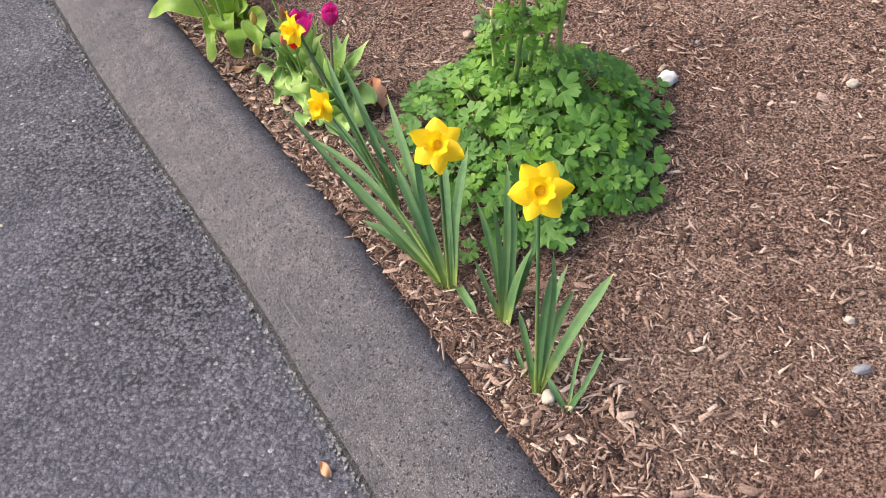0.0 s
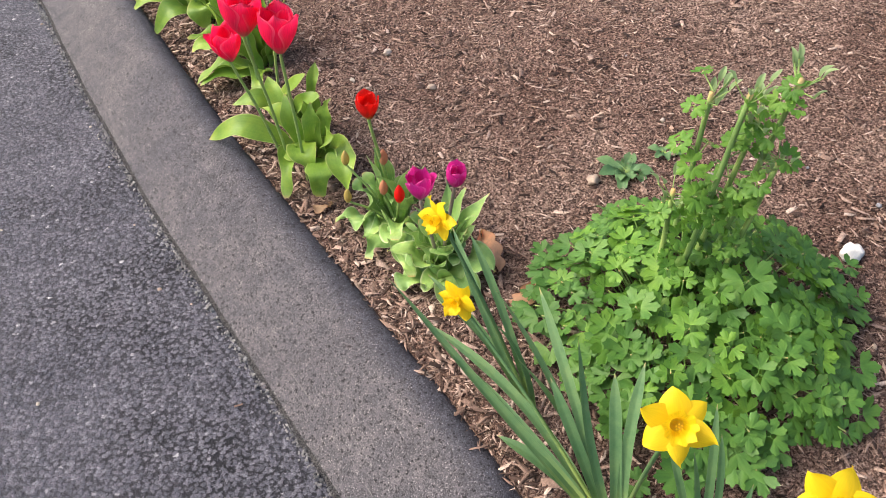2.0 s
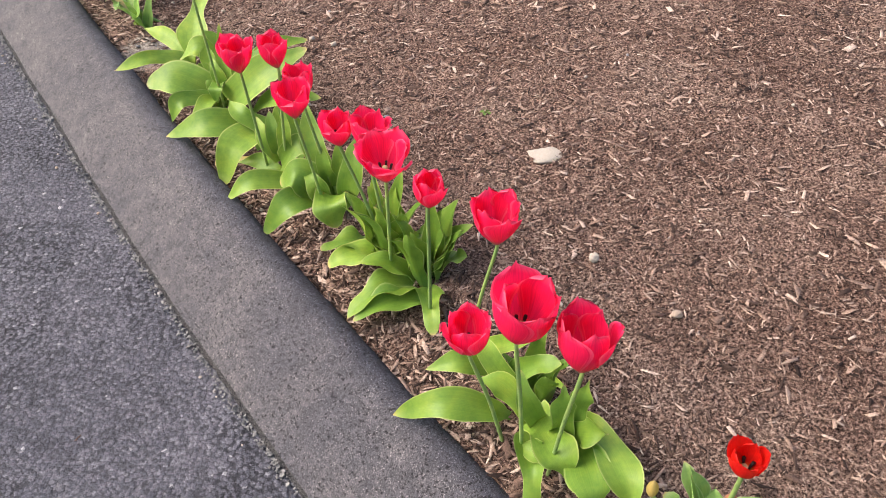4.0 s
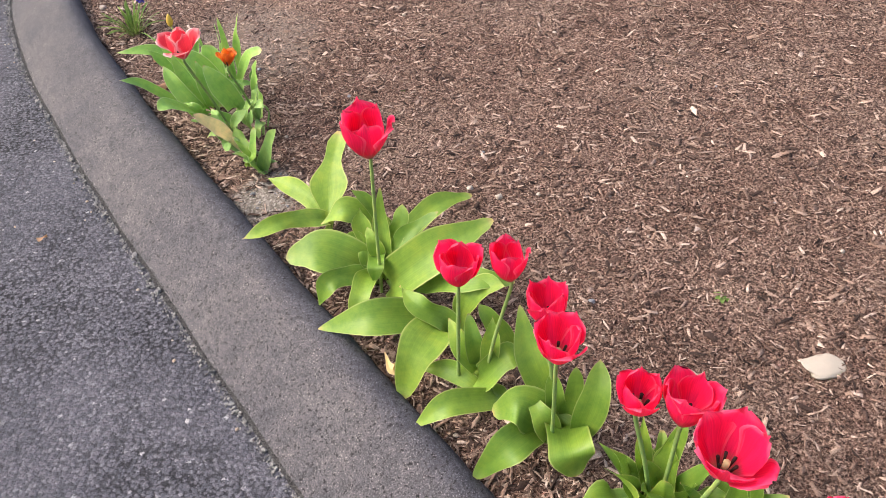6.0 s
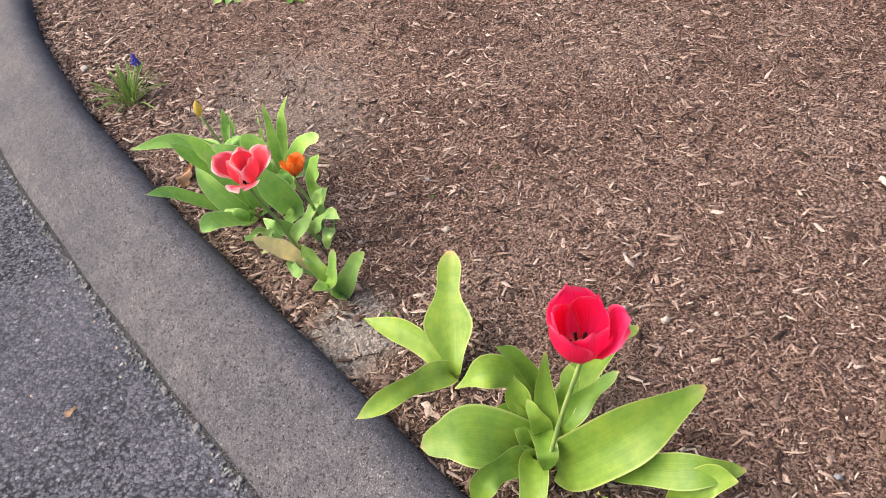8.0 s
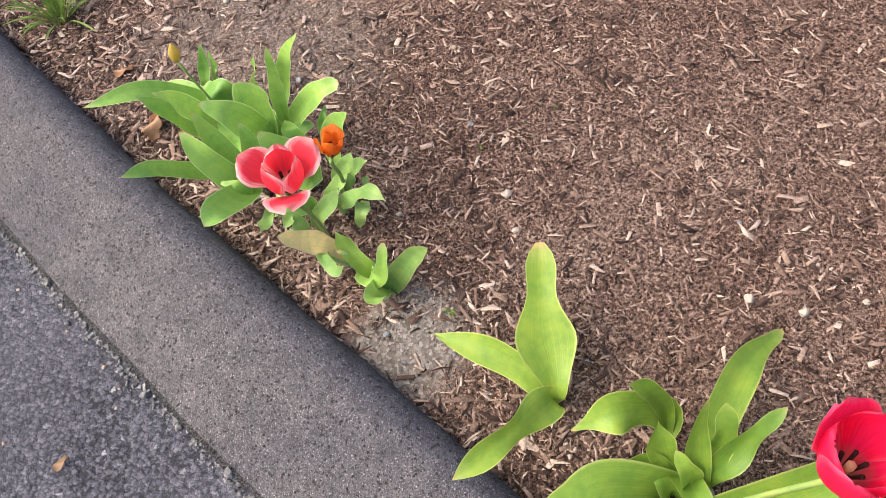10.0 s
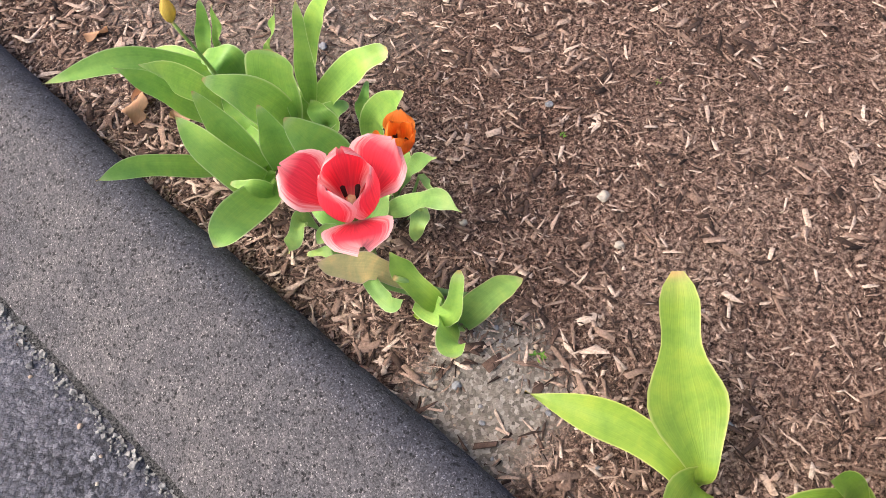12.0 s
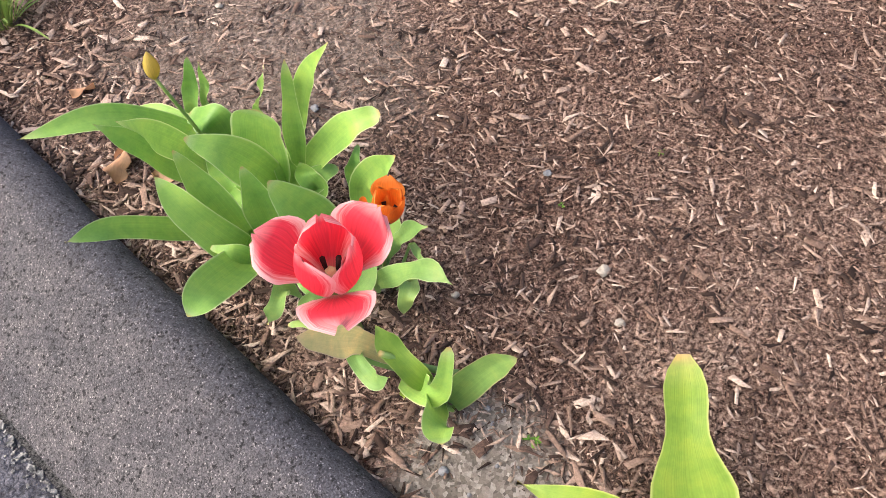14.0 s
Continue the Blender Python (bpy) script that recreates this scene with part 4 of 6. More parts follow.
tulip_flower(p, (-0.156, -0.122, 0.371), 0.077, RED, 0.29, turn=12, stem_mat=STEM, foot=(-0.077, -0.060, -0.019), lean=(-0.08, -0.06))
inner_leaves(p, 6, TULIP_LIME, 10)

p = plant("tulip", -0.838, 2.808, "two red tulips rising from broad lime leaves", "tulip", "tulips along the kerb")
blade(p, "leaf", (-0.003, -0.061, -0.006), (-0.179, -0.114, 0.027), 0.079, TULIP_LIME, arch=0.05, wave=0.009, seed=99)
blade(p, "leaf", (-0.022, -0.008, -0.005), (-0.201, -0.088, 0.045), 0.083, TULIP_LIME, arch=0.05, wave=0.009, seed=100)
blade(p, "leaf", (-0.026, 0.000, -0.005), (-0.140, -0.003, 0.114), 0.066, TULIP_LIME, arch=0.04, wave=0.007, seed=101)
blade(p, "leaf", (0.012, 0.026, 0.004), (0.069, 0.017, 0.174), 0.090, TULIP_LIME, arch=0.02, wave=0.007, seed=102)
blade(p, "leaf", (-0.010, 0.017, -0.000), (-0.037, -0.012, 0.172), 0.050, TULIP_LIME, arch=0.03, wave=0.007, seed=103)
blade(p, "leaf", (0.017, 0.017, 0.004), (0.090, -0.024, 0.094), 0.065, TULIP_LIME, arch=0.03, wave=0.007, seed=104)
blade(p, "leaf", (-0.001, -0.014, -0.001), (-0.006, -0.171, 0.034), 0.060, TULIP_LIME, arch=0.04, wave=0.013, seed=105)
blade(p, "leaf", (-0.094, 0.116, -0.007), (-0.244, 0.081, 0.052), 0.069, TULIP_LIME, arch=0.04, wave=0.009, seed=106)
blade(p, "leaf", (-0.072, 0.094, -0.005), (-0.097, 0.107, 0.151), 0.064, TULIP_LIME, arch=0.03, wave=0.007, seed=107)
tulip_flower(p, (-0.003, -0.201, 0.432), 0.067, RED, 0.12, turn=36, stem_mat=STEM, foot=(-0.002, -0.101, -0.009), lean=(0.06, -0.15))
tulip_flower(p, (0.106, -0.298, 0.434), 0.085, RED, 0.35, turn=13, stem_mat=STEM, foot=(0.072, -0.204, -0.004), lean=(-0.02, 0.00))
inner_leaves(p, 8, TULIP_LIME, 11)

p = plant("tulip", -0.921, 2.893, "three open red tulips over ruffled green leaves", "tulip", "tulips along the kerb")
blade(p, "leaf", (-0.008, 0.002, -0.001), (-0.151, -0.042, 0.069), 0.082, TULIP_LIME, arch=0.06, wave=0.013, seed=120)
blade(p, "leaf", (-0.002, 0.010, 0.001), (-0.062, 0.021, 0.130), 0.074, TULIP_LIME, arch=0.05, wave=0.013, seed=121)
blade(p, "leaf", (0.001, 0.018, 0.002), (-0.041, 0.050, 0.197), 0.058, TULIP_LIME, arch=0.03, wave=0.009, seed=122)
blade(p, "leaf", (0.014, 0.006, 0.003), (0.101, -0.036, 0.145), 0.065, TULIP_LIME, arch=0.05, wave=0.009, seed=123)
blade(p, "leaf", (0.013, 0.016, 0.004), (0.017, 0.035, 0.206), 0.049, TULIP_LIME, arch=0.03, wave=0.009, seed=124)
blade(p, "leaf", (0.102, -0.050, 0.014), (0.161, -0.029, 0.207), 0.096, TULIP_LIME, arch=0.03, wave=0.007, seed=125)
tulip_flower(p, (-0.088, -0.032, 0.411), 0.069, RED, 0.27, turn=42, stem_mat=STEM, foot=(0.000, 0.000, 0.000), lean=(-0.06, -0.15))
tulip_flower(p, (-0.024, -0.061, 0.420), 0.077, RED, 0.39, turn=19, stem_mat=STEM, foot=(0.000, 0.000, 0.000), lean=(0.08, 0.00))
tulip_flower(p, (0.003, -0.154, 0.417), 0.090, RED, 0.61, turn=56, stem_mat=STEM, foot=(0.001, -0.054, -0.004), lean=(0.00, -0.12))
inner_leaves(p, 11, TULIP_LIME, 13)

p = plant("tulip", -1.051, 3.139, "two red tulips in a clump of broad green leaves", "tulip", "tulips along the kerb")
bent_leaf(p, (-0.043, -0.044, 0.062), (-0.117, -0.099, 0.084), (-0.183, -0.099, -0.008), 0.071, TULIP_LIME, seed=1)
bent_leaf(p, (-0.028, -0.043, 0.065), (-0.085, -0.044, 0.135), (-0.133, -0.018, 0.088), 0.084, TULIP_LIME, blunt=0.5, wave=0.010, seed=2)
bent_leaf(p, (0.033, -0.070, 0.074), (0.055, -0.062, 0.164), (0.070, -0.018, 0.215), 0.061, TULIP_LIME, seed=3)
bent_leaf(p, (-0.017, 0.013, 0.072), (-0.048, 0.060, 0.155), (-0.057, 0.137, 0.225), 0.062, TULIP_LIME, seed=4)
bent_leaf(p, (0.003, -0.051, 0.070), (-0.007, -0.144, 0.110), (0.007, -0.151, 0.042), 0.089, TULIP_LIME, blunt=0.6, wave=0.012, seed=5)
bent_leaf(p, (-0.006, -0.026, 0.071), (-0.017, -0.035, 0.143), (-0.022, -0.016, 0.199), 0.042, TULIP_LIME, seed=6)
bent_leaf(p, (0.013, -0.031, 0.074), (0.021, -0.034, 0.150), (0.023, -0.023, 0.206), 0.042, TULIP_LIME, seed=7)
bent_leaf(p, (-0.025, -0.065, 0.064), (-0.044, -0.062, 0.116), (-0.064, -0.017, 0.131), 0.051, TULIP_LIME, seed=8)
tulip_flower(p, (-0.054, -0.157, 0.417), 0.077, RED, 0.42, turn=43, stem_mat=STEM, foot=(-0.021, -0.062, -0.009), lean=(0.00, -0.09))
tulip_flower(p, (-0.048, -0.041, 0.388), 0.074, RED, 0.32, turn=20, stem_mat=STEM, foot=(0.000, 0.000, 0.000), lean=(-0.08, 0.06))

p = plant("tulip", -1.220, 3.396, "two red tulips over broad lime-green leaves with brown tips", "tulip", "tulips along the kerb")
bent_leaf(p, (-0.082, 0.045, 0.063), (-0.193, 0.030, 0.091), (-0.316, 0.080, 0.023), 0.086, TULIP_LIME, seed=1)
bent_leaf(p, (-0.041, 0.011, 0.067), (-0.099, -0.092, 0.098), (-0.138, -0.131, -0.003), 0.094, TULIP_LIME, blunt=0.4, wave=0.010, seed=2)
bent_leaf(p, (-0.019, 0.013, 0.072), (-0.078, 0.016, 0.121), (-0.121, 0.076, 0.138), 0.052, TULIP_LIME, wave=0.009, seed=3)
bent_leaf(p, (0.025, -0.150, 0.036), (-0.033, -0.110, 0.053), (-0.110, -0.073, 0.027), 0.042, TULIP_LIME, wave=0.009, seed=4)
bent_leaf(p, (0.028, -0.131, 0.068), (-0.007, -0.120, 0.137), (-0.027, -0.075, 0.173), 0.047, TULIP_LIME, seed=5)
bent_leaf(p, (0.097, -0.090, 0.084), (0.063, -0.090, 0.163), (0.035, -0.072, 0.204), 0.047, TULIP_LIME, seed=6)
bent_leaf(p, (0.020, 0.054, 0.082), (0.065, 0.055, 0.136), (0.111, 0.035, 0.147), 0.058, TULIP_LIME, seed=7)
bent_leaf(p, (0.029, -0.156, 0.066), (0.078, -0.167, 0.139), (0.120, -0.160, 0.132), 0.060, TULIP_LIME, wave=0.010, seed=8)
bent_leaf(p, (0.062, -0.185, 0.039), (-0.045, -0.219, 0.072), (-0.123, -0.224, 0.012), 0.054, TULIP_LIME, seed=9)
bent_leaf(p, (-0.125, -0.025, -0.001), (-0.153, -0.061, 0.016), (-0.167, 0.005, 0.004), 0.023, WITHERED, seed=10)
bent_leaf(p, (0.033, -0.126, 0.069), (0.018, -0.129, 0.151), (0.012, -0.092, 0.198), 0.044, TULIP_LIME, seed=11)
bent_leaf(p, (0.043, -0.144, 0.069), (0.049, -0.154, 0.165), (0.056, -0.132, 0.223), 0.042, TULIP_LIME, seed=12)
tulip_flower(p, (-0.022, -0.209, 0.428), 0.079, RED, 0.25, turn=21, stem_mat=STEM, foot=(-0.012, -0.110, -0.012), lean=(-0.02, -0.15))
tulip_flower(p, (0.065, -0.225, 0.443), 0.071, RED, 0.21, turn=58, stem_mat=STEM, foot=(0.037, -0.129, -0.004), lean=(-0.10, 0.00))

p = plant("tulip", -1.379, 3.678, "single red tulip with very broad lime leaves", "tulip", "tulips along the kerb")
bent_leaf(p, (0.030, -0.009, 0.079), (0.146, 0.092, 0.136), (0.248, 0.138, 0.127), 0.061, TULIP_LIME, blunt=0.5, seed=1)
bent_leaf(p, (0.020, -0.036, 0.075), (0.073, -0.026, 0.150), (0.146, -0.005, 0.190), 0.044, TULIP_LIME, wave=0.008, seed=2)
bent_leaf(p, (0.029, -0.100, 0.071), (0.135, -0.125, 0.175), (0.264, -0.102, 0.228), 0.110, TULIP_LIME, blunt=0.4, seed=3)
bent_leaf(p, (-0.049, -0.033, 0.062), (-0.143, -0.023, 0.114), (-0.231, -0.008, 0.087), 0.116, TULIP_LIME, blunt=0.6, wave=0.010, seed=4)
bent_leaf(p, (0.016, 0.079, 0.084), (-0.075, 0.081, 0.152), (-0.142, 0.093, 0.106), 0.062, TULIP_LIME, wave=0.012, seed=5)
bent_leaf(p, (-0.026, -0.032, 0.067), (-0.050, 0.005, 0.120), (-0.111, 0.002, 0.084), 0.038, TULIP_LIME, wave=0.012, seed=6)
bent_leaf(p, (0.018, 0.078, 0.084), (-0.020, 0.093, 0.163), (-0.060, 0.099, 0.201), 0.034, TULIP_LIME, seed=7)
bent_leaf(p, (0.014, -0.045, 0.073), (0.006, -0.003, 0.165), (0.012, 0.017, 0.258), 0.038, TULIP_LIME, seed=8)
bent_leaf(p, (-0.045, -0.062, 0.060), (-0.124, -0.098, 0.078), (-0.161, -0.110, 0.005), 0.053, TULIP_LIME, wave=0.010, seed=9)
bent_leaf(p, (-0.031, -0.066, 0.063), (-0.055, -0.147, 0.071), (-0.079, -0.184, 0.004), 0.054, TULIP_LIME, seed=10)
bent_leaf(p, (-0.005, -0.002, 0.073), (-0.013, -0.094, 0.113), (-0.019, -0.103, 0.062), 0.044, TULIP_LIME, seed=11)
bent_leaf(p, (0.019, -0.006, 0.077), (0.051, -0.007, 0.158), (0.063, 0.028, 0.198), 0.049, TULIP_LIME, wave=0.008, seed=12)
bent_leaf(p, (-0.017, -0.016, 0.069), (-0.040, 0.016, 0.148), (-0.040, 0.035, 0.190), 0.045, TULIP_LIME, wave=0.008, seed=13)
bent_leaf(p, (0.123, -0.142, 0.084), (0.205, -0.210, 0.149), (0.297, -0.223, 0.139), 0.061, TULIP_LIME, seed=14)
bent_leaf(p, (0.002, -0.035, 0.071), (-0.015, -0.033, 0.133), (-0.026, -0.003, 0.159), 0.038, TULIP_LIME, seed=15)
tulip_flower(p, (-0.008, -0.187, 0.532), 0.097, RED, 0.40, turn=10, stem_mat=STEM, foot=(-0.004, -0.06, -0.008), lean=(-0.08, -0.12), splay=(0.75, 0.3, 0.45, 0.35, 0.4, 0.25))

p = plant("tulip_leaves", -1.506, 3.910, "three broad lime tulip leaves without a flower", "tulip", "tulips along the kerb")
bent_leaf(p, (0.000, -0.057, 0.069), (0.009, 0.038, 0.131), (0.044, 0.154, 0.200), 0.094, TULIP_LIME, waist=True, seed=1)
bent_leaf(p, (-0.011, -0.047, 0.068), (-0.078, 0.025, 0.106), (-0.169, 0.106, 0.100), 0.052, TULIP_LIME, wave=0.008, seed=2)
bent_leaf(p, (-0.009, -0.059, 0.067), (-0.099, -0.112, 0.112), (-0.214, -0.150, 0.093), 0.052, TULIP_LIME, wave=0.014, seed=3)

p = plant("tulip_seedling", -1.66, 4.215, "small young tulip with rounded leaves, some withered and pinkish", "tulip", "tulips along the kerb")
bent_leaf(p, (-0.128, 0.043, 0.074), (-0.177, 0.015, 0.149), (-0.218, 0.007, 0.188), 0.041, WITHERED, seed=1)
bent_leaf(p, (-0.072, -0.025, 0.059), (-0.104, 0.015, 0.096), (-0.116, 0.042, 0.116), 0.034, TULIP_LIME, seed=2)
bent_leaf(p, (-0.145, 0.044, 0.061), (-0.136, -0.015, 0.082), (-0.118, -0.032, 0.109), 0.025, TULIP_TEAL, seed=3)
bent_leaf(p, (-0.085, 0.003, 0.029), (-0.064, -0.055, 0.081), (-0.047, -0.043, 0.160), 0.038, TULIP_GREEN, blunt=0.6, seed=4)
bent_leaf(p, (-0.043, -0.038, 0.013), (-0.006, -0.067, 0.126), (0.020, -0.091, 0.178), 0.044, TULIP_GREEN, blunt=0.5, brown=True, seed=5)
bent_leaf(p, (-0.057, -0.036, 0.020), (-0.082, -0.104, 0.102), (-0.092, -0.153, 0.147), 0.044, TULIP_GREEN, blunt=0.8, seed=6)
bent_leaf(p, (-0.068, 0.002, 0.002), (-0.092, -0.006, 0.012), (-0.096, -0.012, 0.005), 0.013, TULIP_LIME, seed=7)
tube(p, "stem", [(-0.0, 0.0, 0.0), (-0.05, 0.0, 0.04), (-0.12, 0.01, 0.10)], 0.006, STEM, end=0.004)

p = plant("tulip", -1.87, 4.62, "full clump of broad smooth green tulip leaves", "tulip", "tulips along the kerb")
bent_leaf(p, (-0.077, 0.104, 0.069), (-0.182, 0.072, 0.172), (-0.308, 0.040, 0.191), 0.045, TULIP_GREEN, seed=1)
bent_leaf(p, (-0.106, 0.041, 0.058), (-0.157, 0.027, 0.151), (-0.204, 0.026, 0.205), 0.036, TULIP_GREEN, seed=2)
bent_leaf(p, (-0.065, 0.045, 0.066), (-0.123, -0.032, 0.211), (-0.153, -0.114, 0.320), 0.043, TULIP_GREEN, seed=3)
bent_leaf(p, (-0.060, 0.096, 0.071), (-0.118, 0.136, 0.099), (-0.179, 0.188, 0.087), 0.041, TULIP_GREEN, seed=4)
bent_leaf(p, (-0.073, 0.144, 0.073), (-0.064, 0.120, 0.165), (-0.058, 0.096, 0.235), 0.028, TULIP_GREEN, seed=5)
bent_leaf(p, (-0.048, 0.151, 0.078), (-0.044, 0.100, 0.176), (-0.044, 0.056, 0.253), 0.020, TULIP_GREEN, seed=6)
bent_leaf(p, (-0.031, 0.064, 0.074), (-0.049, 0.045, 0.154), (-0.079, 0.107, 0.119), 0.059, TULIP_GREEN, blunt=0.6, seed=7)
bent_leaf(p, (0.025, -0.047, 0.075), (-0.031, -0.100, 0.212), (-0.083, -0.095, 0.255), 0.061, TULIP_GREEN, seed=8)
bent_leaf(p, (0.009, -0.039, 0.072), (0.011, -0.047, 0.186), (0.017, -0.052, 0.241), 0.079, TULIP_GREEN, blunt=0.9, seed=9)
bent_leaf(p, (0.061, -0.025, 0.083), (0.062, -0.058, 0.228), (0.060, -0.098, 0.352), 0.029, TULIP_GREEN, seed=10)
bent_leaf(p, (0.073, 0.044, 0.091), (0.092, -0.011, 0.241), (0.120, -0.079, 0.351), 0.032, TULIP_GREEN, seed=11)
bent_leaf(p, (0.024, 0.105, 0.087), (0.032, 0.024, 0.208), (0.038, -0.047, 0.309), 0.017, TULIP_GREEN, seed=12)
bent_leaf(p, (0.078, -0.027, 0.086), (0.127, -0.092, 0.211), (0.176, -0.105, 0.240), 0.045, TULIP_GREEN, blunt=0.8, seed=13)
bent_leaf(p, (-0.040, -0.108, 0.057), (-0.077, -0.106, 0.168), (-0.101, -0.098, 0.241), 0.047, TULIP_GREEN, seed=14)
bent_leaf(p, (-0.046, -0.136, 0.054), (-0.100, -0.131, 0.146), (-0.134, -0.098, 0.204), 0.054, TULIP_GREEN, seed=15)
bent_leaf(p, (-0.001, -0.120, 0.064), (-0.010, -0.149, 0.169), (-0.021, -0.149, 0.237), 0.049, TULIP_GREEN, seed=16)
bent_leaf(p, (0.079, -0.166, 0.074), (0.038, -0.195, 0.185), (0.007, -0.187, 0.240), 0.069, TULIP_GREEN, seed=17)
bent_leaf(p, (-0.112, -0.066, 0.048), (-0.191, -0.141, 0.166), (-0.248, -0.188, 0.211), 0.035, TULIP_GREEN, seed=18)
bent_leaf(p, (-0.040, -0.148, 0.054), (-0.095, -0.274, 0.166), (-0.125, -0.312, 0.170), 0.059, TULIP_GREEN, seed=19)
bent_leaf(p, (-0.030, -0.158, 0.055), (-0.058, -0.166, 0.094), (-0.089, -0.148, 0.095), 0.028, TULIP_GREEN, seed=20)
bent_leaf(p, (0.078, -0.077, 0.082), (0.068, -0.074, 0.115), (0.064, -0.038, 0.113), 0.036, TULIP_GREEN, seed=21)
bent_leaf(p, (0.071, -0.068, 0.081), (0.090, -0.070, 0.110), (0.120, -0.056, 0.101), 0.035, TULIP_GREEN, seed=22)
bent_leaf(p, (-0.029, -0.097, 0.060), (-0.037, -0.068, 0.086), (-0.047, -0.007, 0.075), 0.030, TULIP_GREEN, seed=23)
bent_leaf(p, (0.046, -0.049, 0.078), (0.038, -0.053, 0.131), (0.040, -0.026, 0.149), 0.034, TULIP_GREEN, seed=24)
bent_leaf(p, (-0.035, -0.047, 0.063), (-0.050, -0.015, 0.099), (-0.069, 0.052, 0.096), 0.036, TULIP_GREEN, seed=25)
tulip_bud(p, (-0.102, -0.010, 0.312), 0.0215, BUD_YELLOW, (-0.02, 0.02, 0))

p = plant("tulip", -1.80, 4.40, "fading pink tulip with white-rimmed petals beside the kerb", "tulip", "tulips along the kerb")
bent_leaf(p, (-0.070, 0.001, 0.061), (-0.091, -0.068, 0.117), (-0.106, -0.106, 0.136), 0.025, TULIP_TEAL, wave=0.006, seed=1)
bent_leaf(p, (-0.028, -0.081, 0.062), (-0.040, -0.077, 0.125), (-0.064, -0.068, 0.086), 0.026, TULIP_TEAL, wave=0.008, seed=2)
bent_leaf(p, (-0.028, -0.081, 0.062), (-0.054, -0.076, 0.073), (-0.080, -0.052, 0.045), 0.019, TULIP_TEAL, seed=3)
bent_leaf(p, (-0.004, -0.020, 0.072), (-0.038, -0.038, 0.109), (-0.061, -0.003, 0.112), 0.039, TULIP_GREEN, seed=4)
bent_leaf(p, (0.004, -0.053, 0.070), (0.027, -0.066, 0.118), (0.054, -0.044, 0.130), 0.034, TULIP_TEAL, seed=5)
tulip_flower(p, (-0.042, -0.292, 0.468), 0.076, PINK, 0.35, lean=(-0.06, -0.10), turn=176, foot=(0.02, -0.06, 0), tall=1.05, splay=(1.25, 0.16, 1.35, 0.12, 0.95, 0.18), label="open pink tulip bloom with pale petal rims")

p = plant("tulip", -1.722, 4.42, "small orange tulip with narrow grey-green leaves", "tulip", "tulips along the kerb")
bent_leaf(p, (-0.007, 0.089, 0.080), (0.004, 0.033, 0.179), (0.021, -0.005, 0.240), 0.046, TULIP_GREEN, seed=1)
bent_leaf(p, (-0.014, 0.109, 0.081), (-0.013, 0.096, 0.140), (-0.003, 0.107, 0.163), 0.022, TULIP_GREEN, seed=2)
bent_leaf(p, (0.000, -0.025, 0.072), (0.017, -0.074, 0.171), (0.028, -0.122, 0.230), 0.022, TULIP_TEAL, wave=0.006, seed=3)
bent_leaf(p, (-0.024, -0.065, 0.064), (0.017, -0.130, 0.159), (0.045, -0.176, 0.173), 0.028, TULIP_TEAL, wave=0.007, seed=4)
bent_leaf(p, (0.017, -0.081, 0.070), (0.004, -0.103, 0.066), (0.000, -0.102, 0.025), 0.027, TULIP_TEAL, seed=5)
bent_leaf(p, (0.034, -0.026, 0.078), (0.027, -0.086, 0.129), (0.031, -0.115, 0.144), 0.012, TULIP_TEAL, seed=6)
bent_leaf(p, (-0.014, 0.001, 0.072), (0.002, -0.033, 0.137), (0.015, -0.030, 0.164), 0.031, TULIP_TEAL, seed=7)
bent_leaf(p, (-0.039, -0.039, 0.064), (-0.021, -0.057, 0.120), (-0.000, -0.056, 0.139), 0.028, TULIP_TEAL, seed=8)
tulip_flower(p, (-0.033, -0.168, 0.335), 0.043, ORANGE, 0.55, turn=4, stem_mat=STEM, foot=(0.000, 0.000, 0.000), lean=(0.10, -0.04), splay=(1.1, 0.2, 0.9, 0.3, 0.3, 0.2))

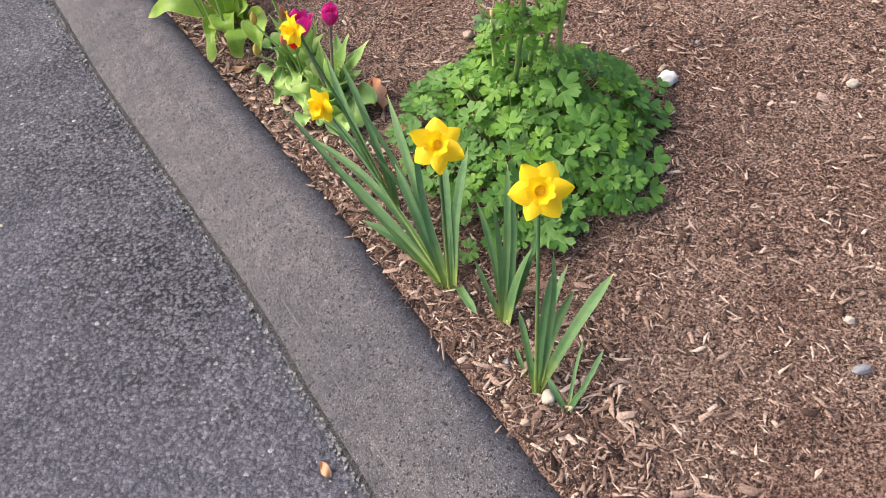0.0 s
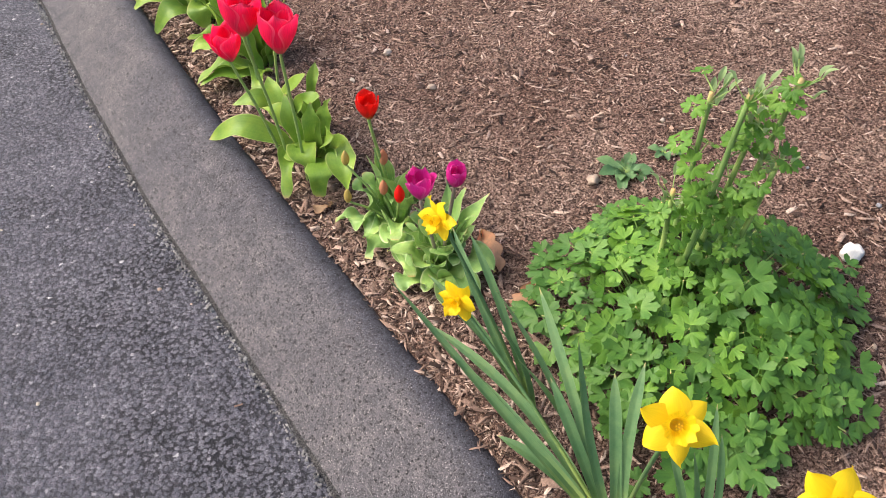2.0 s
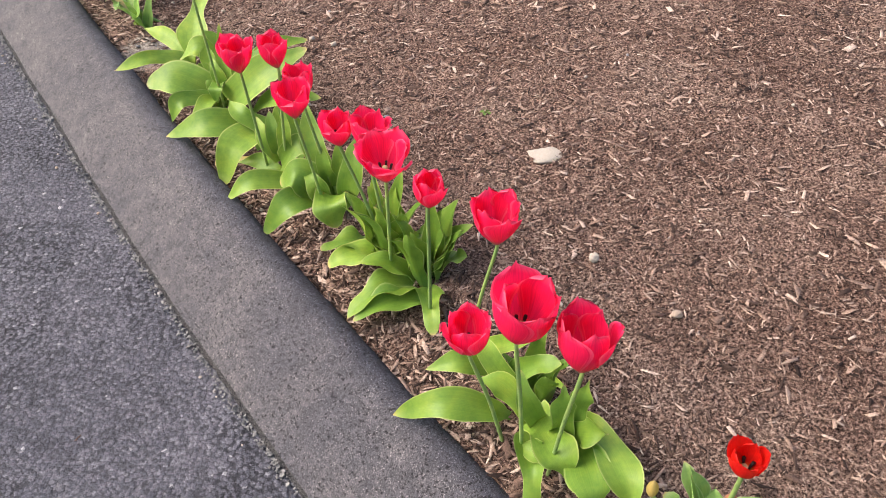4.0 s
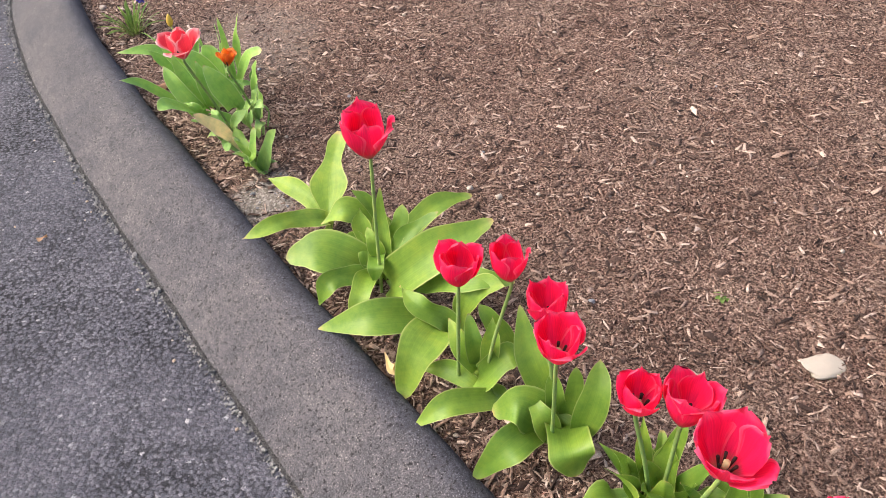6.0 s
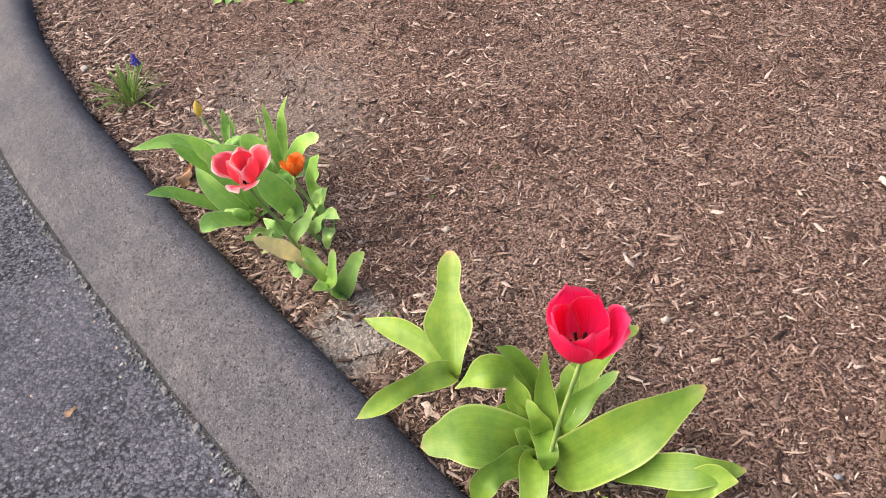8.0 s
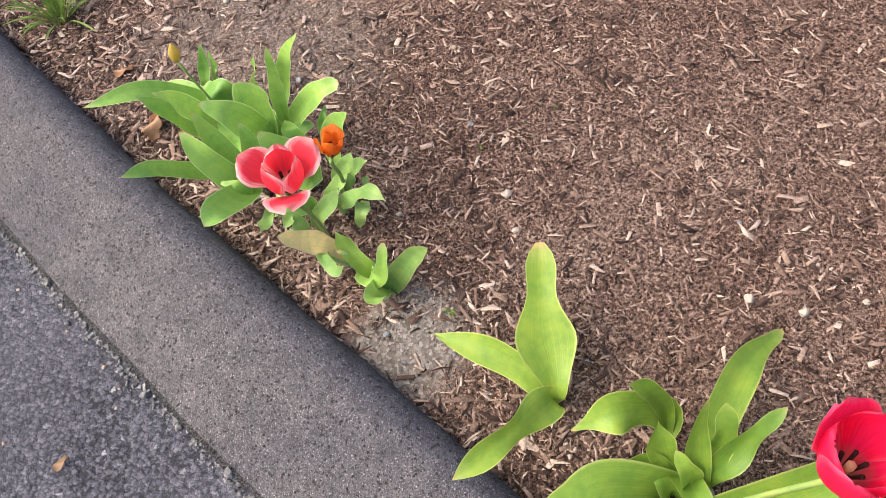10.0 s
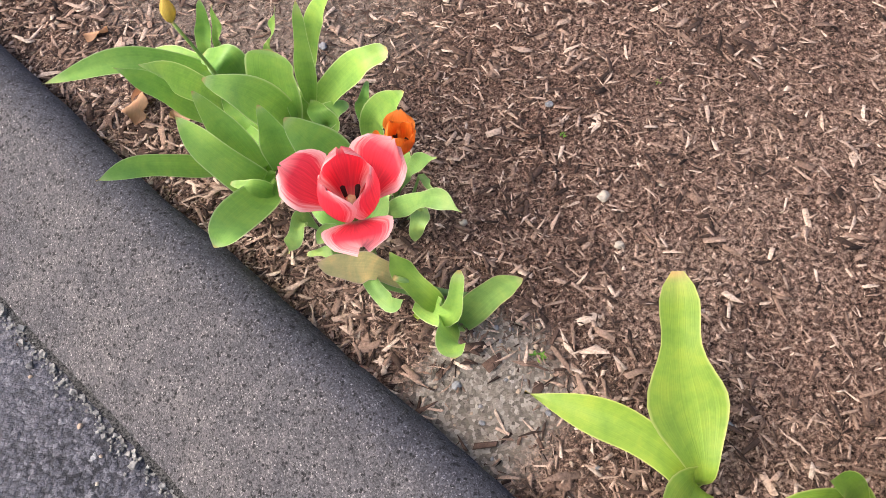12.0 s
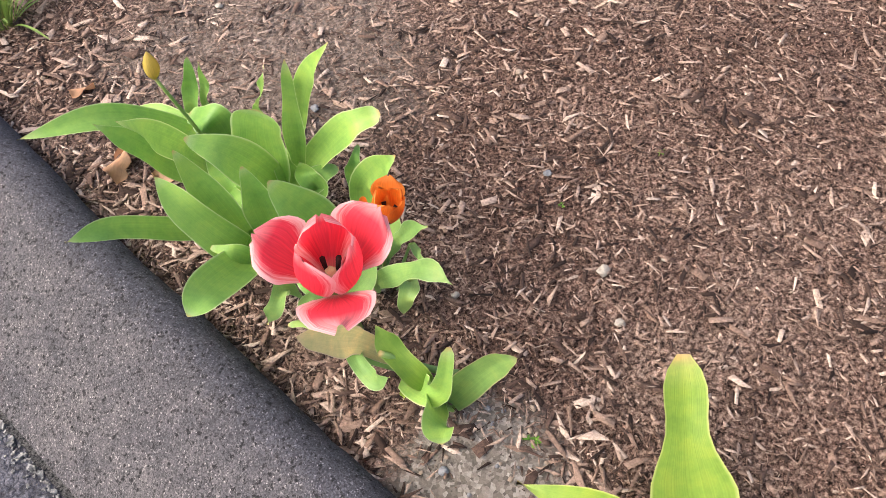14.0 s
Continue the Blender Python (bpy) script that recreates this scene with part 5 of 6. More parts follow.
# ---- columbine ----
def columbine_leaf_mesh(seed, size, mat):
    """Three fan-shaped, notched leaflets on short stalks, lying about the origin."""
    rnd = random.Random(seed)
    verts, faces, uvs = [], [], []
    for a0 in (-104, 0, 104):
        a = radians(a0 + rnd.uniform(-10, 10))
        s = size * rnd.uniform(0.88, 1.12)
        tilt = rnd.uniform(-0.22, 0.16)
        d = Vector((math.cos(a), math.sin(a), 0))
        e = Vector((-d.y, d.x, 0))
        start = d * size * 0.26
        k = len(verts)
        for q in (-0.02, 0.02):  # the stalk
            verts.append(e * q * size - d * size * 0.02)
            verts.append(start + e * q * size)
            uvs += [(0.5, 0.1), (0.5, 0.3)]
        faces.append((k, k + 1, k + 3, k + 2))
        k = len(verts)
        verts.append(start)
        uvs.append((0.5, 0.05))
        outline, ph = 37, rnd.uniform(-0.3, 0.3)
        for ring, f in enumerate((0.4, 0.75, 1.0)):
            for j in range(outline):
                u = 2 * j / (outline - 1) - 1
                t = u * radians(82)
                lobe = 0.90 + 0.10 * math.cos(3 * math.pi * u) + 0.06 * math.cos(9 * math.pi * u + ph)
                cut = math.exp(-((abs(u) - 0.34) / 0.05) ** 2) * (0.30 if ring == 2 else 0.05)
                r = s * f * ((lobe if ring == 2 else 0.95) - cut) * (1 - 0.16 * u * u)
                z = size * (0.05 * math.cos(3 * math.pi * u) * f * f + 0.10 * f * f * u * u + tilt * f * f + 0.05 * f)
                verts.append(start + d * r * math.cos(t) + e * r * math.sin(t) + Vector((0, 0, z)))
                uvs.append((0.5 + 0.40 * u * f, 0.1 + 0.80 * f))
        for j in range(outline - 1):
            faces.append((k, k + 1 + j, k + 2 + j))
            for q in (0, outline):
                faces.append((k + 1 + q + j, k + 1 + q + outline + j, k + 2 + q + outline + j, k + 2 + q + j))
    return mesh_of("leaf", verts, faces, mat, uvs)


def build_columbine():
    rnd = random.Random(11)
    cx, cy = 0.160, 1.660
    p = plant("columbine", cx, cy, "bushy green columbine with lobed leaves and tall budding stems", "columbine")
    z0 = bed(cx, cy)
    kinds = [columbine_leaf_mesh(s, 0.033, COLUMBINE_LEAF) for s in range(7)] + [columbine_leaf_mesh(20 + s, 0.033, COLUMBINE_YOUNG) for s in range(3)]
    spots = []
    for _ in range(5000):
        if len(spots) >= 290:
            break
        a, r = rnd.uniform(0, 2 * math.pi), math.sqrt(rnd.random())
        rim = 1 + 0.09 * math.sin(3 * a + 1) + 0.08 * math.sin(5 * a) + 0.06 * math.sin(11 * a)
        x, y = 0.30 * rim * r * math.cos(a) - 0.09 * r * math.sin(a) * (math.sin(a) < 0), 0.325 * rim * r * math.sin(a)
        h = 0.03 + 0.165 * (1 - r ** 2.4) * rnd.uniform(0.5, 1.1) + 0.02 * rnd.random()
        if all((x - q[0]) ** 2 + (y - q[1]) ** 2 + (2.0 * (h - q[2])) ** 2 > 0.030 ** 2 for q in spots):
            spots.append((x, y, h, a, r))
    for x, y, h, a, r in spots:
        g = bed(cx + x, cy + y) - z0
        me = kinds[rnd.randrange(7)] if rnd.random() < 0.62 or r > 0.8 else kinds[7 + rnd.randrange(3)]
        out = Vector((math.cos(a), math.sin(a), 0)) * (0.15 + 0.42 * r) + Vector((rnd.uniform(-0.4, 0.4), rnd.uniform(-0.55, 0.2), 1))
        top = Vector((x, y, g + h))
        m = Matrix.Translation(top) @ axis_turn(out) @ pose(0, 0, 0, 0, 0, rnd.uniform(0, 360)) @ Matrix.Diagonal((*(rnd.uniform(0.66, 1.22),) * 3, 1))
        child("leaf", me, p, "", m)
        if rnd.random() < 0.45:
            foot = Vector((x * 0.35, y * 0.35, g * 0.35))
            tube(p, "stalk", [foot, foot.lerp(top, 0.55) + Vector((0, 0, 0.02)), top], 0.0016, STEM, sides=5)
    small = [columbine_leaf_mesh(40 + s, 0.023, COLUMBINE_YOUNG) for s in range(3)]
    for bx, by, tx, ty, tz in ((-0.02, 0.05, -0.005, -0.02, 0.60), (0.03, 0.07, 0.07, -0.01, 0.62), (-0.06, 0.03, -0.07, 0.02, 0.38),
                               (0.05, 0.04, 0.085, 0.0, 0.46), (-0.03, 0.09, -0.045, 0.03, 0.57), (0.01, 0.09, 0.03, 0.0, 0.55)):
        b, t = Vector((bx, by, 0)), Vector((tx, ty, tz))
        mid = b.lerp(t, 0.5) + Vector((0.008, 0.01, 0))
        tube(p, "stem", [b, mid, t], 0.0072, STEM, end=0.0045)
        for k in range(11):
            s = rnd.uniform(0.5, 1.0)
            q = b.lerp(t, s) + Vector((0.004, 0.004, 0))
            a = rnd.uniform(0, 6.28)
            d = Vector((math.cos(a), math.sin(a), rnd.uniform(0.1, 0.7)))
            e = q + d * rnd.uniform(0.015, 0.05)
            tube(p, "stalk", [q, e], 0.0013, STEM, sides=5)
            m = Matrix.Translation(e) @ axis_turn(d + Vector((0, -0.3, 1.0))) @ pose(0, 0, 0, 0, 0, rnd.uniform(0, 360)) @ Matrix.Diagonal((*(rnd.uniform(0.6, 1.05),) * 3, 1))
            child("leaf", small[k % 3], p, "", m)
        for k in range(7):
            a = rnd.uniform(0, 6.28)
            e = t + Vector((0.028 * math.cos(a), 0.028 * math.sin(a), rnd.uniform(-0.03, 0.025)))
            tube(p, "stalk", [t - Vector((0, 0, 0.02)), e], 0.0011, STEM, sides=5)
            blade(p, "bud", e, e + Vector((0.012 * math.cos(a), 0.012 * math.sin(a), 0.022)), 0.011, COLUMBINE_BUD, arch=0.004, cup=0.5, rows=8, seed=k)


build_columbine()


# ---- grape hyacinth, weeds, a low plant at the far end ----
def build_tuft(x, y, count, length, spread, seed):
    p = plant("grape_hyacinth", x, y, "small tuft of grassy leaves with a blue flower", "grape hyacinth")
    rnd = random.Random(seed)
    for k in range(count):
        a = rnd.uniform(0, 6.28)
        r = spread * rnd.uniform(0.2, 1)
        tip = (r * math.cos(a), r * math.sin(a), length * rnd.uniform(0.35, 1.0) * (1.15 - r / spread * 0.6))
        blade(p, "leaf", (0.015 * math.cos(a), 0.015 * math.sin(a), 0), tip, 0.0055, GRASS_LEAF, arch=0.04, strap=True, seed=k, rows=9)
    top = Vector((0.045, 0.02, 0.135))
    tube(p, "stem", [Vector((0, 0, 0)), top], 0.002, STEM)
    verts, faces, uvs = [], [], []
    for i in range(26):
        a, s = i * 2.4, i / 25
        c = top + Vector((0.010 * (1.1 - s) * math.cos(a), 0.010 * (1.1 - s) * math.sin(a), -0.008 + 0.036 * s))
        k = len(verts)
        w = 0.0055 * (1.15 - 0.5 * s)
        for d in ((1, 0, 0), (0, 1, 0), (-1, 0, 0), (0, -1, 0), (0, 0, 1), (0, 0, -1)):
            verts.append(c + Vector(d) * w)
            uvs.append((0.5, 0.3 + 0.5 * s))
        faces += [(k, k + 1, k + 4), (k + 1, k + 2, k + 4), (k + 2, k + 3, k + 4), (k + 3, k, k + 4), (k + 1, k, k + 5), (k + 2, k + 1, k + 5), (k + 3, k + 2, k + 5), (k, k + 3, k + 5)]
    child("flower", mesh_of("flower", verts, faces, BLUE, uvs), p, "spike of tiny blue bells")


build_tuft(-2.265, 5.25, 60, 0.15, 0.15, 3)


def build_weed(x, y, count, size, mat, label, seed, name="weed"):
    p = plant(name, x, y, label, "weed", "weeds in the mulch")
    rnd = random.Random(seed)
    for k in range(count):
        a = 2 * math.pi * k / count + rnd.uniform(-0.3, 0.3)
        r = size * rnd.uniform(0.5, 1)
        blade(p, "leaf", (0, 0, 0.004), (r * math.cos(a), r * math.sin(a), size * rnd.uniform(0.08, 0.3)), size * 0.36, mat, arch=size * 0.12, wave=size * 0.05, peak=0.6, seed=k, rows=9)


build_weed(0.138, 2.146, 13, 0.085, DAFFODIL_LEAF, "flat green weed rosette growing in the mulch", 4)
build_weed(0.235, 2.19, 5, 0.055, DAFFODIL_LEAF, "flat green weed rosette growing in the mulch", 14)
build_weed(-0.488, 3.125, 5, 0.03, GRASS_LEAF, "tiny green seedling beside a pale stone", 5, "seedling")
build_weed(-0.628, 3.37, 6, 0.03, GRASS_LEAF, "tiny green seedling in the mulch", 6, "seedling")
build_weed(-1.609, 4.097, 5, 0.022, COLUMBINE_YOUNG, "tiny green seedling in a sandy patch", 15, "seedling")
build_weed(-1.439, 4.422, 4, 0.014, COLUMBINE_YOUNG, "tiny green seedling in the mulch", 16, "seedling")
build_weed(-1.264, 4.452, 5, 0.015, GRASS_LEAF, "tiny green seedling in the mulch", 17, "seedling")
build_weed(-1.69, 5.56, 16, 0.07, COLUMBINE_YOUNG, "low bright green plant beside a grey stone", 7, "ground_cover")
build_weed(-1.60, 5.60, 14, 0.06, COLUMBINE_YOUNG, "low bright green plant beside a grey stone", 9, "ground_cover")
build_weed(-1.92, 5.68, 7, 0.07, TULIP_TEAL, "small grey-green leaves sprouting from the mulch", 8, "sprout")


# ---- stones ----
def stone_mesh(name, seed, mat):
    bm = bmesh.new()
    bmesh.ops.create_icosphere(bm, subdivisions=3, radius=0.5)
    for v in bm.verts:
        n = v.co.normalized()
        d = 1 + 0.36 * noise.noise(n * 1.4 + Vector((seed * 3.1, 0, 0))) + 0.18 * noise.noise(n * 3.0 + Vector((0, seed * 2.3, 0)))
        v.co = n * 0.5 * d
    me = bpy.data.meshes.new(name)
    bm.to_mesh(me)
    bm.free()
    me.polygons.foreach_set("use_smooth", [True] * len(me.polygons))
    me.materials.append(mat)
    return me


STONES = {mat.name: [stone_mesh("stone", s, mat) for s in range(3)] for mat in (PALE_STONE, WHITE_STONE, GREY_STONE, TAN_STONE)}


def put_stone(name, x, y, size, mat, label, flat=0.55, turn=0.0, on_road=False, long=1.35, seed=0):
    ob = new(name, STONES[mat.name][seed % 3])
    z = 0.0 if on_road else bed(x, y)
    ob.matrix_basis = pose(x, y, z + size * flat * 0.36, 0, 0, turn) @ Matrix.Diagonal((size, size / long, size * flat, 1))
    tagged(ob, label, "stone", "stones in the bed" if not on_road else "grit on the road")


put_stone("rock", 0.541, 1.809, 0.056, WHITE_STONE, "white uneven stone lying in the mulch", 0.6, 30, long=1.35, seed=2)
put_stone("rock", -0.502, 3.138, 0.092, PALE_STONE, "flat pale stone half sunk in the mulch", 0.15, 10, long=1.5, seed=1)
put_stone("rock", -1.64, 5.60, 0.10, GREY_STONE, "grey stone among low green plants", 0.7, 10, long=1.2, seed=2)
put_stone("pebble", 0.943, 1.698, 0.032, PALE_STONE, "small pale pebble in the mulch", 0.6, 20, seed=2)
put_stone("pebble", 0.173, 0.983, 0.036, PALE_STONE, "pale pebble at the foot of a daffodil", 0.7, 80, seed=1)
put_stone("pebble", 0.746, 1.066, 0.022, PALE_STONE, "small pale pebble in the mulch", 0.7, 0)
put_stone("pebble", -1.123, 3.911, 0.020, PALE_STONE, "small pale pebble in the mulch", 0.7, 40, long=1.2)
put_stone("pebble", -1.053, 3.853, 0.020, PALE_STONE, "small pale pebble in the mulch", 0.7, 10, seed=1)
put_stone("pebble", -0.46, 2.775, 0.030, PALE_STONE, "small pale pebble in the mulch", 0.6, 60, seed=2)
put_stone("pebble", -0.327, 2.578, 0.026, TAN_STONE, "small tan pebble in the mulch", 0.6, 15)
put_stone("pebble", -0.903, 3.44, 0.018, GREY_STONE, "small blue-grey pebble in the mulch", 0.7, 15)
put_stone("pebble", 0.06, 2.13, 0.034, TAN_STONE, "brown pebble beside a weed", 0.7, 55, long=1.2)
put_stone("pebble", -2.44, 5.52, 0.032, PALE_STONE, "pale pebble beside the kerb", 0.6, 0, seed=2)
put_stone("pebble", -1.442, 4.206, 0.016, PALE_STONE, "small pale pebble in the mulch", 0.6, 0)
put_stone("pebble", -1.43, 4.29, 0.022, PALE_STONE, "small pale pebble in the mulch", 0.5, 30, seed=1)
put_stone("pebble", -1.746, 4.767, 0.018, GREY_STONE, "small blue-grey pebble behind a tulip", 0.6, 80)
put_stone("pebble", 0.737, 0.961, 0.04, GREY_STONE, "flat grey pebble in the mulch", 0.4, 15, long=2.2)
put_stone("pebble", 0.126, 0.939, 0.020, TAN_STONE, "small tan pebble by the kerb", 0.6, 15)
put_stone("pebble", -0.559, 2.669, 0.022, PALE_STONE, "small pale pebble behind red tulips", 0.5, 120, long=2.0)
put_stone("pebble", -1.733, 4.10, 0.015, GREY_STONE, "small grey pebble by the kerb", 0.6, 20)

rng = random.Random(5)
made = 0
while made < 150:
    x, y = rng.uniform(-2.9, 1.5), rng.uniform(0.6, 6.2)
    d = inside(x, y)
    if not 0.05 < d < 1.9:
        continue
    mat = rng.choice((PALE_STONE, TAN_STONE, TAN_STONE, GREY_STONE))
    put_stone("pebble", x, y, rng.uniform(0.006, 0.015) * (1.3 if d < 0.15 else 1), mat,
              {"pale_stone": "tiny pale pebble in the mulch", "tan_stone": "tiny tan pebble in the mulch", "grey_stone": "tiny grey pebble in the mulch"}[mat.name],
              rng.uniform(0.5, 0.8), rng.uniform(0, 180), long=rng.uniform(1.0, 1.7), seed=made)
    made += 1
for k in range(46):
    a, r = rng.uniform(0, 6.28), 0.13 * math.sqrt(rng.random())
    put_stone("pebble", -1.66 + r * math.cos(a), 4.03 + r * math.sin(a), rng.uniform(0.004, 0.010), rng.choice((TAN_STONE, GREY_STONE, TAN_STONE)), "tiny pebble in a sandy patch of the bed", 0.6, rng.uniform(0, 180), seed=k)
made = 0
while made < 60:
    k = rng.randrange(50, 260)
    d = -0.27 - abs(rng.gauss(0, 0.02)) if made < 45 else rng.uniform(-1.2, -0.3)
    q = LINE_XY[k] + NORMALS[k] * d
    put_stone("grit", q[0], q[1], rng.uniform(0.005, 0.011), rng.choice((TAN_STONE, GREY_STONE, PALE_STONE)), "piece of grit on the asphalt", 0.6, rng.uniform(0, 180), True, seed=made)
    made += 1


# ---- crumbs of asphalt along the joint ----
def build_crumbs():
    g = np.random.default_rng(21)
    n = 4200
    box = np.array([(x, y, z) for z in (0, 1) for y in (-0.5, 0.5) for x in (-0.5, 0.5)])
    k = g.integers(50, 262, n)
    at = LINE_XY[k] + NORMALS[k] * (-0.247 - np.abs(g.normal(0, 0.009, n)))[:, None] + TANGENTS[k] * (g.random(n)[:, None] - 0.5) * 0.04
    s = 0.0028 * np.exp(g.normal(0, 0.45, n))
    v = box[None] * s[:, None, None] * (0.6 + 0.8 * g.random((n, 8, 3)))
    a = g.random(n) * 6.28
    x = v[..., 0] * np.cos(a)[:, None] - v[..., 1] * np.sin(a)[:, None]
    y = v[..., 0] * np.sin(a)[:, None] + v[..., 1] * np.cos(a)[:, None]
    v = np.stack([x + at[:, None, 0], y + at[:, None, 1], v[..., 2]], -1).reshape(-1, 3)
    f = (np.array([(0, 2, 3, 1), (4, 5, 7, 6), (0, 1, 5, 4), (1, 3, 7, 5), (3, 2, 6, 7), (2, 0, 4, 6)])[None] + 8 * np.arange(n)[:, None, None]).reshape(-1, 4)
    ob = new("asphalt_crumbs", mesh_of("asphalt_crumbs", v, [tuple(q) for q in f], CRUMB, smooth=False))
    tagged(ob, "loose grey asphalt crumbs lying along the kerb joint", "gravel", kind="stuff")


CRUMB = stone_material("asphalt_crumb", (0.05, 0.05, 0.053), (0.34, 0.325, 0.31))
build_crumbs()


# ---- fallen leaves and petals ----
def fallen(name, x, y, ln, w, turn, mat, label, category, rise=0.012, lobes=False, ground=None):
    z = (bed(x, y) if ground is None else ground) + 0.006
    rows, cols = 18, 9
    verts, uvs = [], []
    for i in range(rows):
        s = i / (rows - 1)
        half = 0.5 * w * max(0.05, math.sin(math.pi * min(1, (0.06 + 0.94 * s) ** 0.8)) ** 0.7)
        if lobes:
            half *= 0.62 + 0.38 * abs(math.sin(3.4 * math.pi * s))
        for j in range(cols):
            u = 2 * j / (cols - 1) - 1
            verts.append((ln * (s - 0.5), half * u, rise * (1 + math.sin(5 * s + 2 * u)) * 0.7 + 0.12 * w * u * u))
            uvs.append(((u + 1) / 2, s))
    ob = new(name, mesh_of(name, verts, grid_faces(rows, cols), mat, uvs))
    ob.matrix_basis = pose(x, y, z, 0, 0, turn)
    tagged(ob, label, category, "fallen leaves")


def ground_leaf_list():
    leaf = "dry brown fallen leaf curled on the mulch"
    fallen("oak_leaf", -0.197, 1.945, 0.13, 0.06, 105, DRY_LEAF, "large dry brown oak leaf lying in the bed", "leaf", 0.016, True)
    fallen("oak_leaf", -0.127, 1.80, 0.10, 0.055, 60, DRY_LEAF, "dry brown oak leaf lying in the bed", "leaf", 0.012, True)
    fallen("oak_leaf", -2.081, 4.785, 0.085, 0.045, 70, DRY_LEAF, "tan oak leaf curled beside a tulip clump", "leaf", 0.02, True)
    fallen("fallen_leaf", -2.009, 4.726, 0.05, 0.03, 160, DRY_LEAF, leaf, "leaf", 0.010)
    fallen("fallen_leaf", -2.129, 4.986, 0.045, 0.018, 20, DRY_LEAF, leaf, "leaf", 0.01)
    fallen("fallen_leaf", -0.60, 2.16, 0.05, 0.03, 30, DRY_LEAF, leaf, "leaf", 0.012)
    fallen("fallen_leaf", -2.35, 4.08, 0.03, 0.018, 40, DRY_LEAF, "scrap of dry leaf lying on the asphalt", "leaf", 0.006, ground=0.0)
    fallen("fallen_leaf", -0.275, 0.93, 0.04, 0.02, 120, DRY_LEAF, "scrap of dry leaf at the kerb's joint", "leaf", 0.006, ground=0.0)


ground_leaf_list()


# ---- mulch: bark chips ----
def chip_verts(rnd, ln, w, th):
    """Eight corners of a splinter: a broad torn end, a slanting narrow one, an uneven top."""
    j = lambda a, b: w / 2 * rnd.uniform(a, b)
    slant = rnd.uniform(-0.35, 0.35)
    tip = rnd.choice((0.1, 0.35, 0.8, 1.0))
    x0, x1 = -ln / 2 * rnd.uniform(0.8, 1.05), ln / 2 * rnd.uniform(0.8, 1.1)
    low = [(x0 + slant * w, -j(0.7, 1.2), 0), (x1, -j(0.7, 1.2) * tip, 0), (x1 - slant * ln * 0.35, j(0.7, 1.2) * tip, 0), (x0 - slant * w, j(0.7, 1.2), 0)]
    return low + [(x * 0.93, y * 0.72, th * rnd.uniform(0.45, 1.2)) for x, y, z in low]


CHIP_FACES = [(4, 5, 6, 7), (0, 1, 5, 4), (1, 2, 6, 5), (2, 3, 7, 6), (3, 0, 4, 7)]


def scatter(count, seed, low, high, size, slim, lift):
    """Chips strewn between two distances from the kerb, as one mesh."""
    g = np.random.default_rng(seed)
    rnd = random.Random(seed)
    shapes = np.array([chip_verts(rnd, 1.0, 1.0, 1.0) for _ in range(40)])
    k = g.integers(66, 262, count)
    d = low + (high - low) * g.random(count) ** 1.25
    shift = (g.random(count) - 0.5)[:, None] * np.linalg.norm(LINE_XY[1] - LINE_XY[0]) * 1.0
    at = LINE_XY[k] + NORMALS[k] * d[:, None] + TANGENTS[k] * shift * 0.06
    at += g.normal(0, 0.012, at.shape)
    for (x, y, _), radius, amount in SANDY:
        bare = (np.hypot(at[:, 0] - x, at[:, 1] - y) < radius * g.uniform(0.4, 1.1, len(at))) & (g.random(len(at)) < amount)
        at = at[~bare]
    count = len(at)
    ln = size * np.exp(np.clip(g.normal(0, 0.45, count), -1.2, 0.75))
    w = ln * slim * np.exp(g.normal(0, 0.35, count))
    th = np.clip(w * 0.3, 0.0006, 0.0022)
    yaw, pit, rol = g.random(count) * 6.283, g.normal(0, 0.16, count), g.normal(0, 0.25, count)
    v = shapes[g.integers(0, 40, count)] * np.stack([ln, w, th], 1)[:, None, :]
    cr, sr = np.cos(rol)[:, None], np.sin(rol)[:, None]
    v = np.stack([v[..., 0], v[..., 1] * cr - v[..., 2] * sr, v[..., 1] * sr + v[..., 2] * cr], -1)
    cp, sp = np.cos(pit)[:, None], np.sin(pit)[:, None]
    v = np.stack([v[..., 0] * cp + v[..., 2] * sp, v[..., 1], -v[..., 0] * sp + v[..., 2] * cp], -1)
    cy, sy = np.cos(yaw)[:, None], np.sin(yaw)[:, None]
    v = np.stack([v[..., 0] * cy - v[..., 1] * sy, v[..., 0] * sy + v[..., 1] * cy, v[..., 2]], -1)
    ground = np.array([bed(x, y) for x, y in at])
    v[..., :2] += at[:, None, :]
    v[..., 2] += (ground + lift * g.random(count))[:, None]
    faces = (np.array(CHIP_FACES)[None] + 8 * np.arange(count)[:, None, None]).reshape(-1, 4)
    return v.reshape(-1, 3), faces


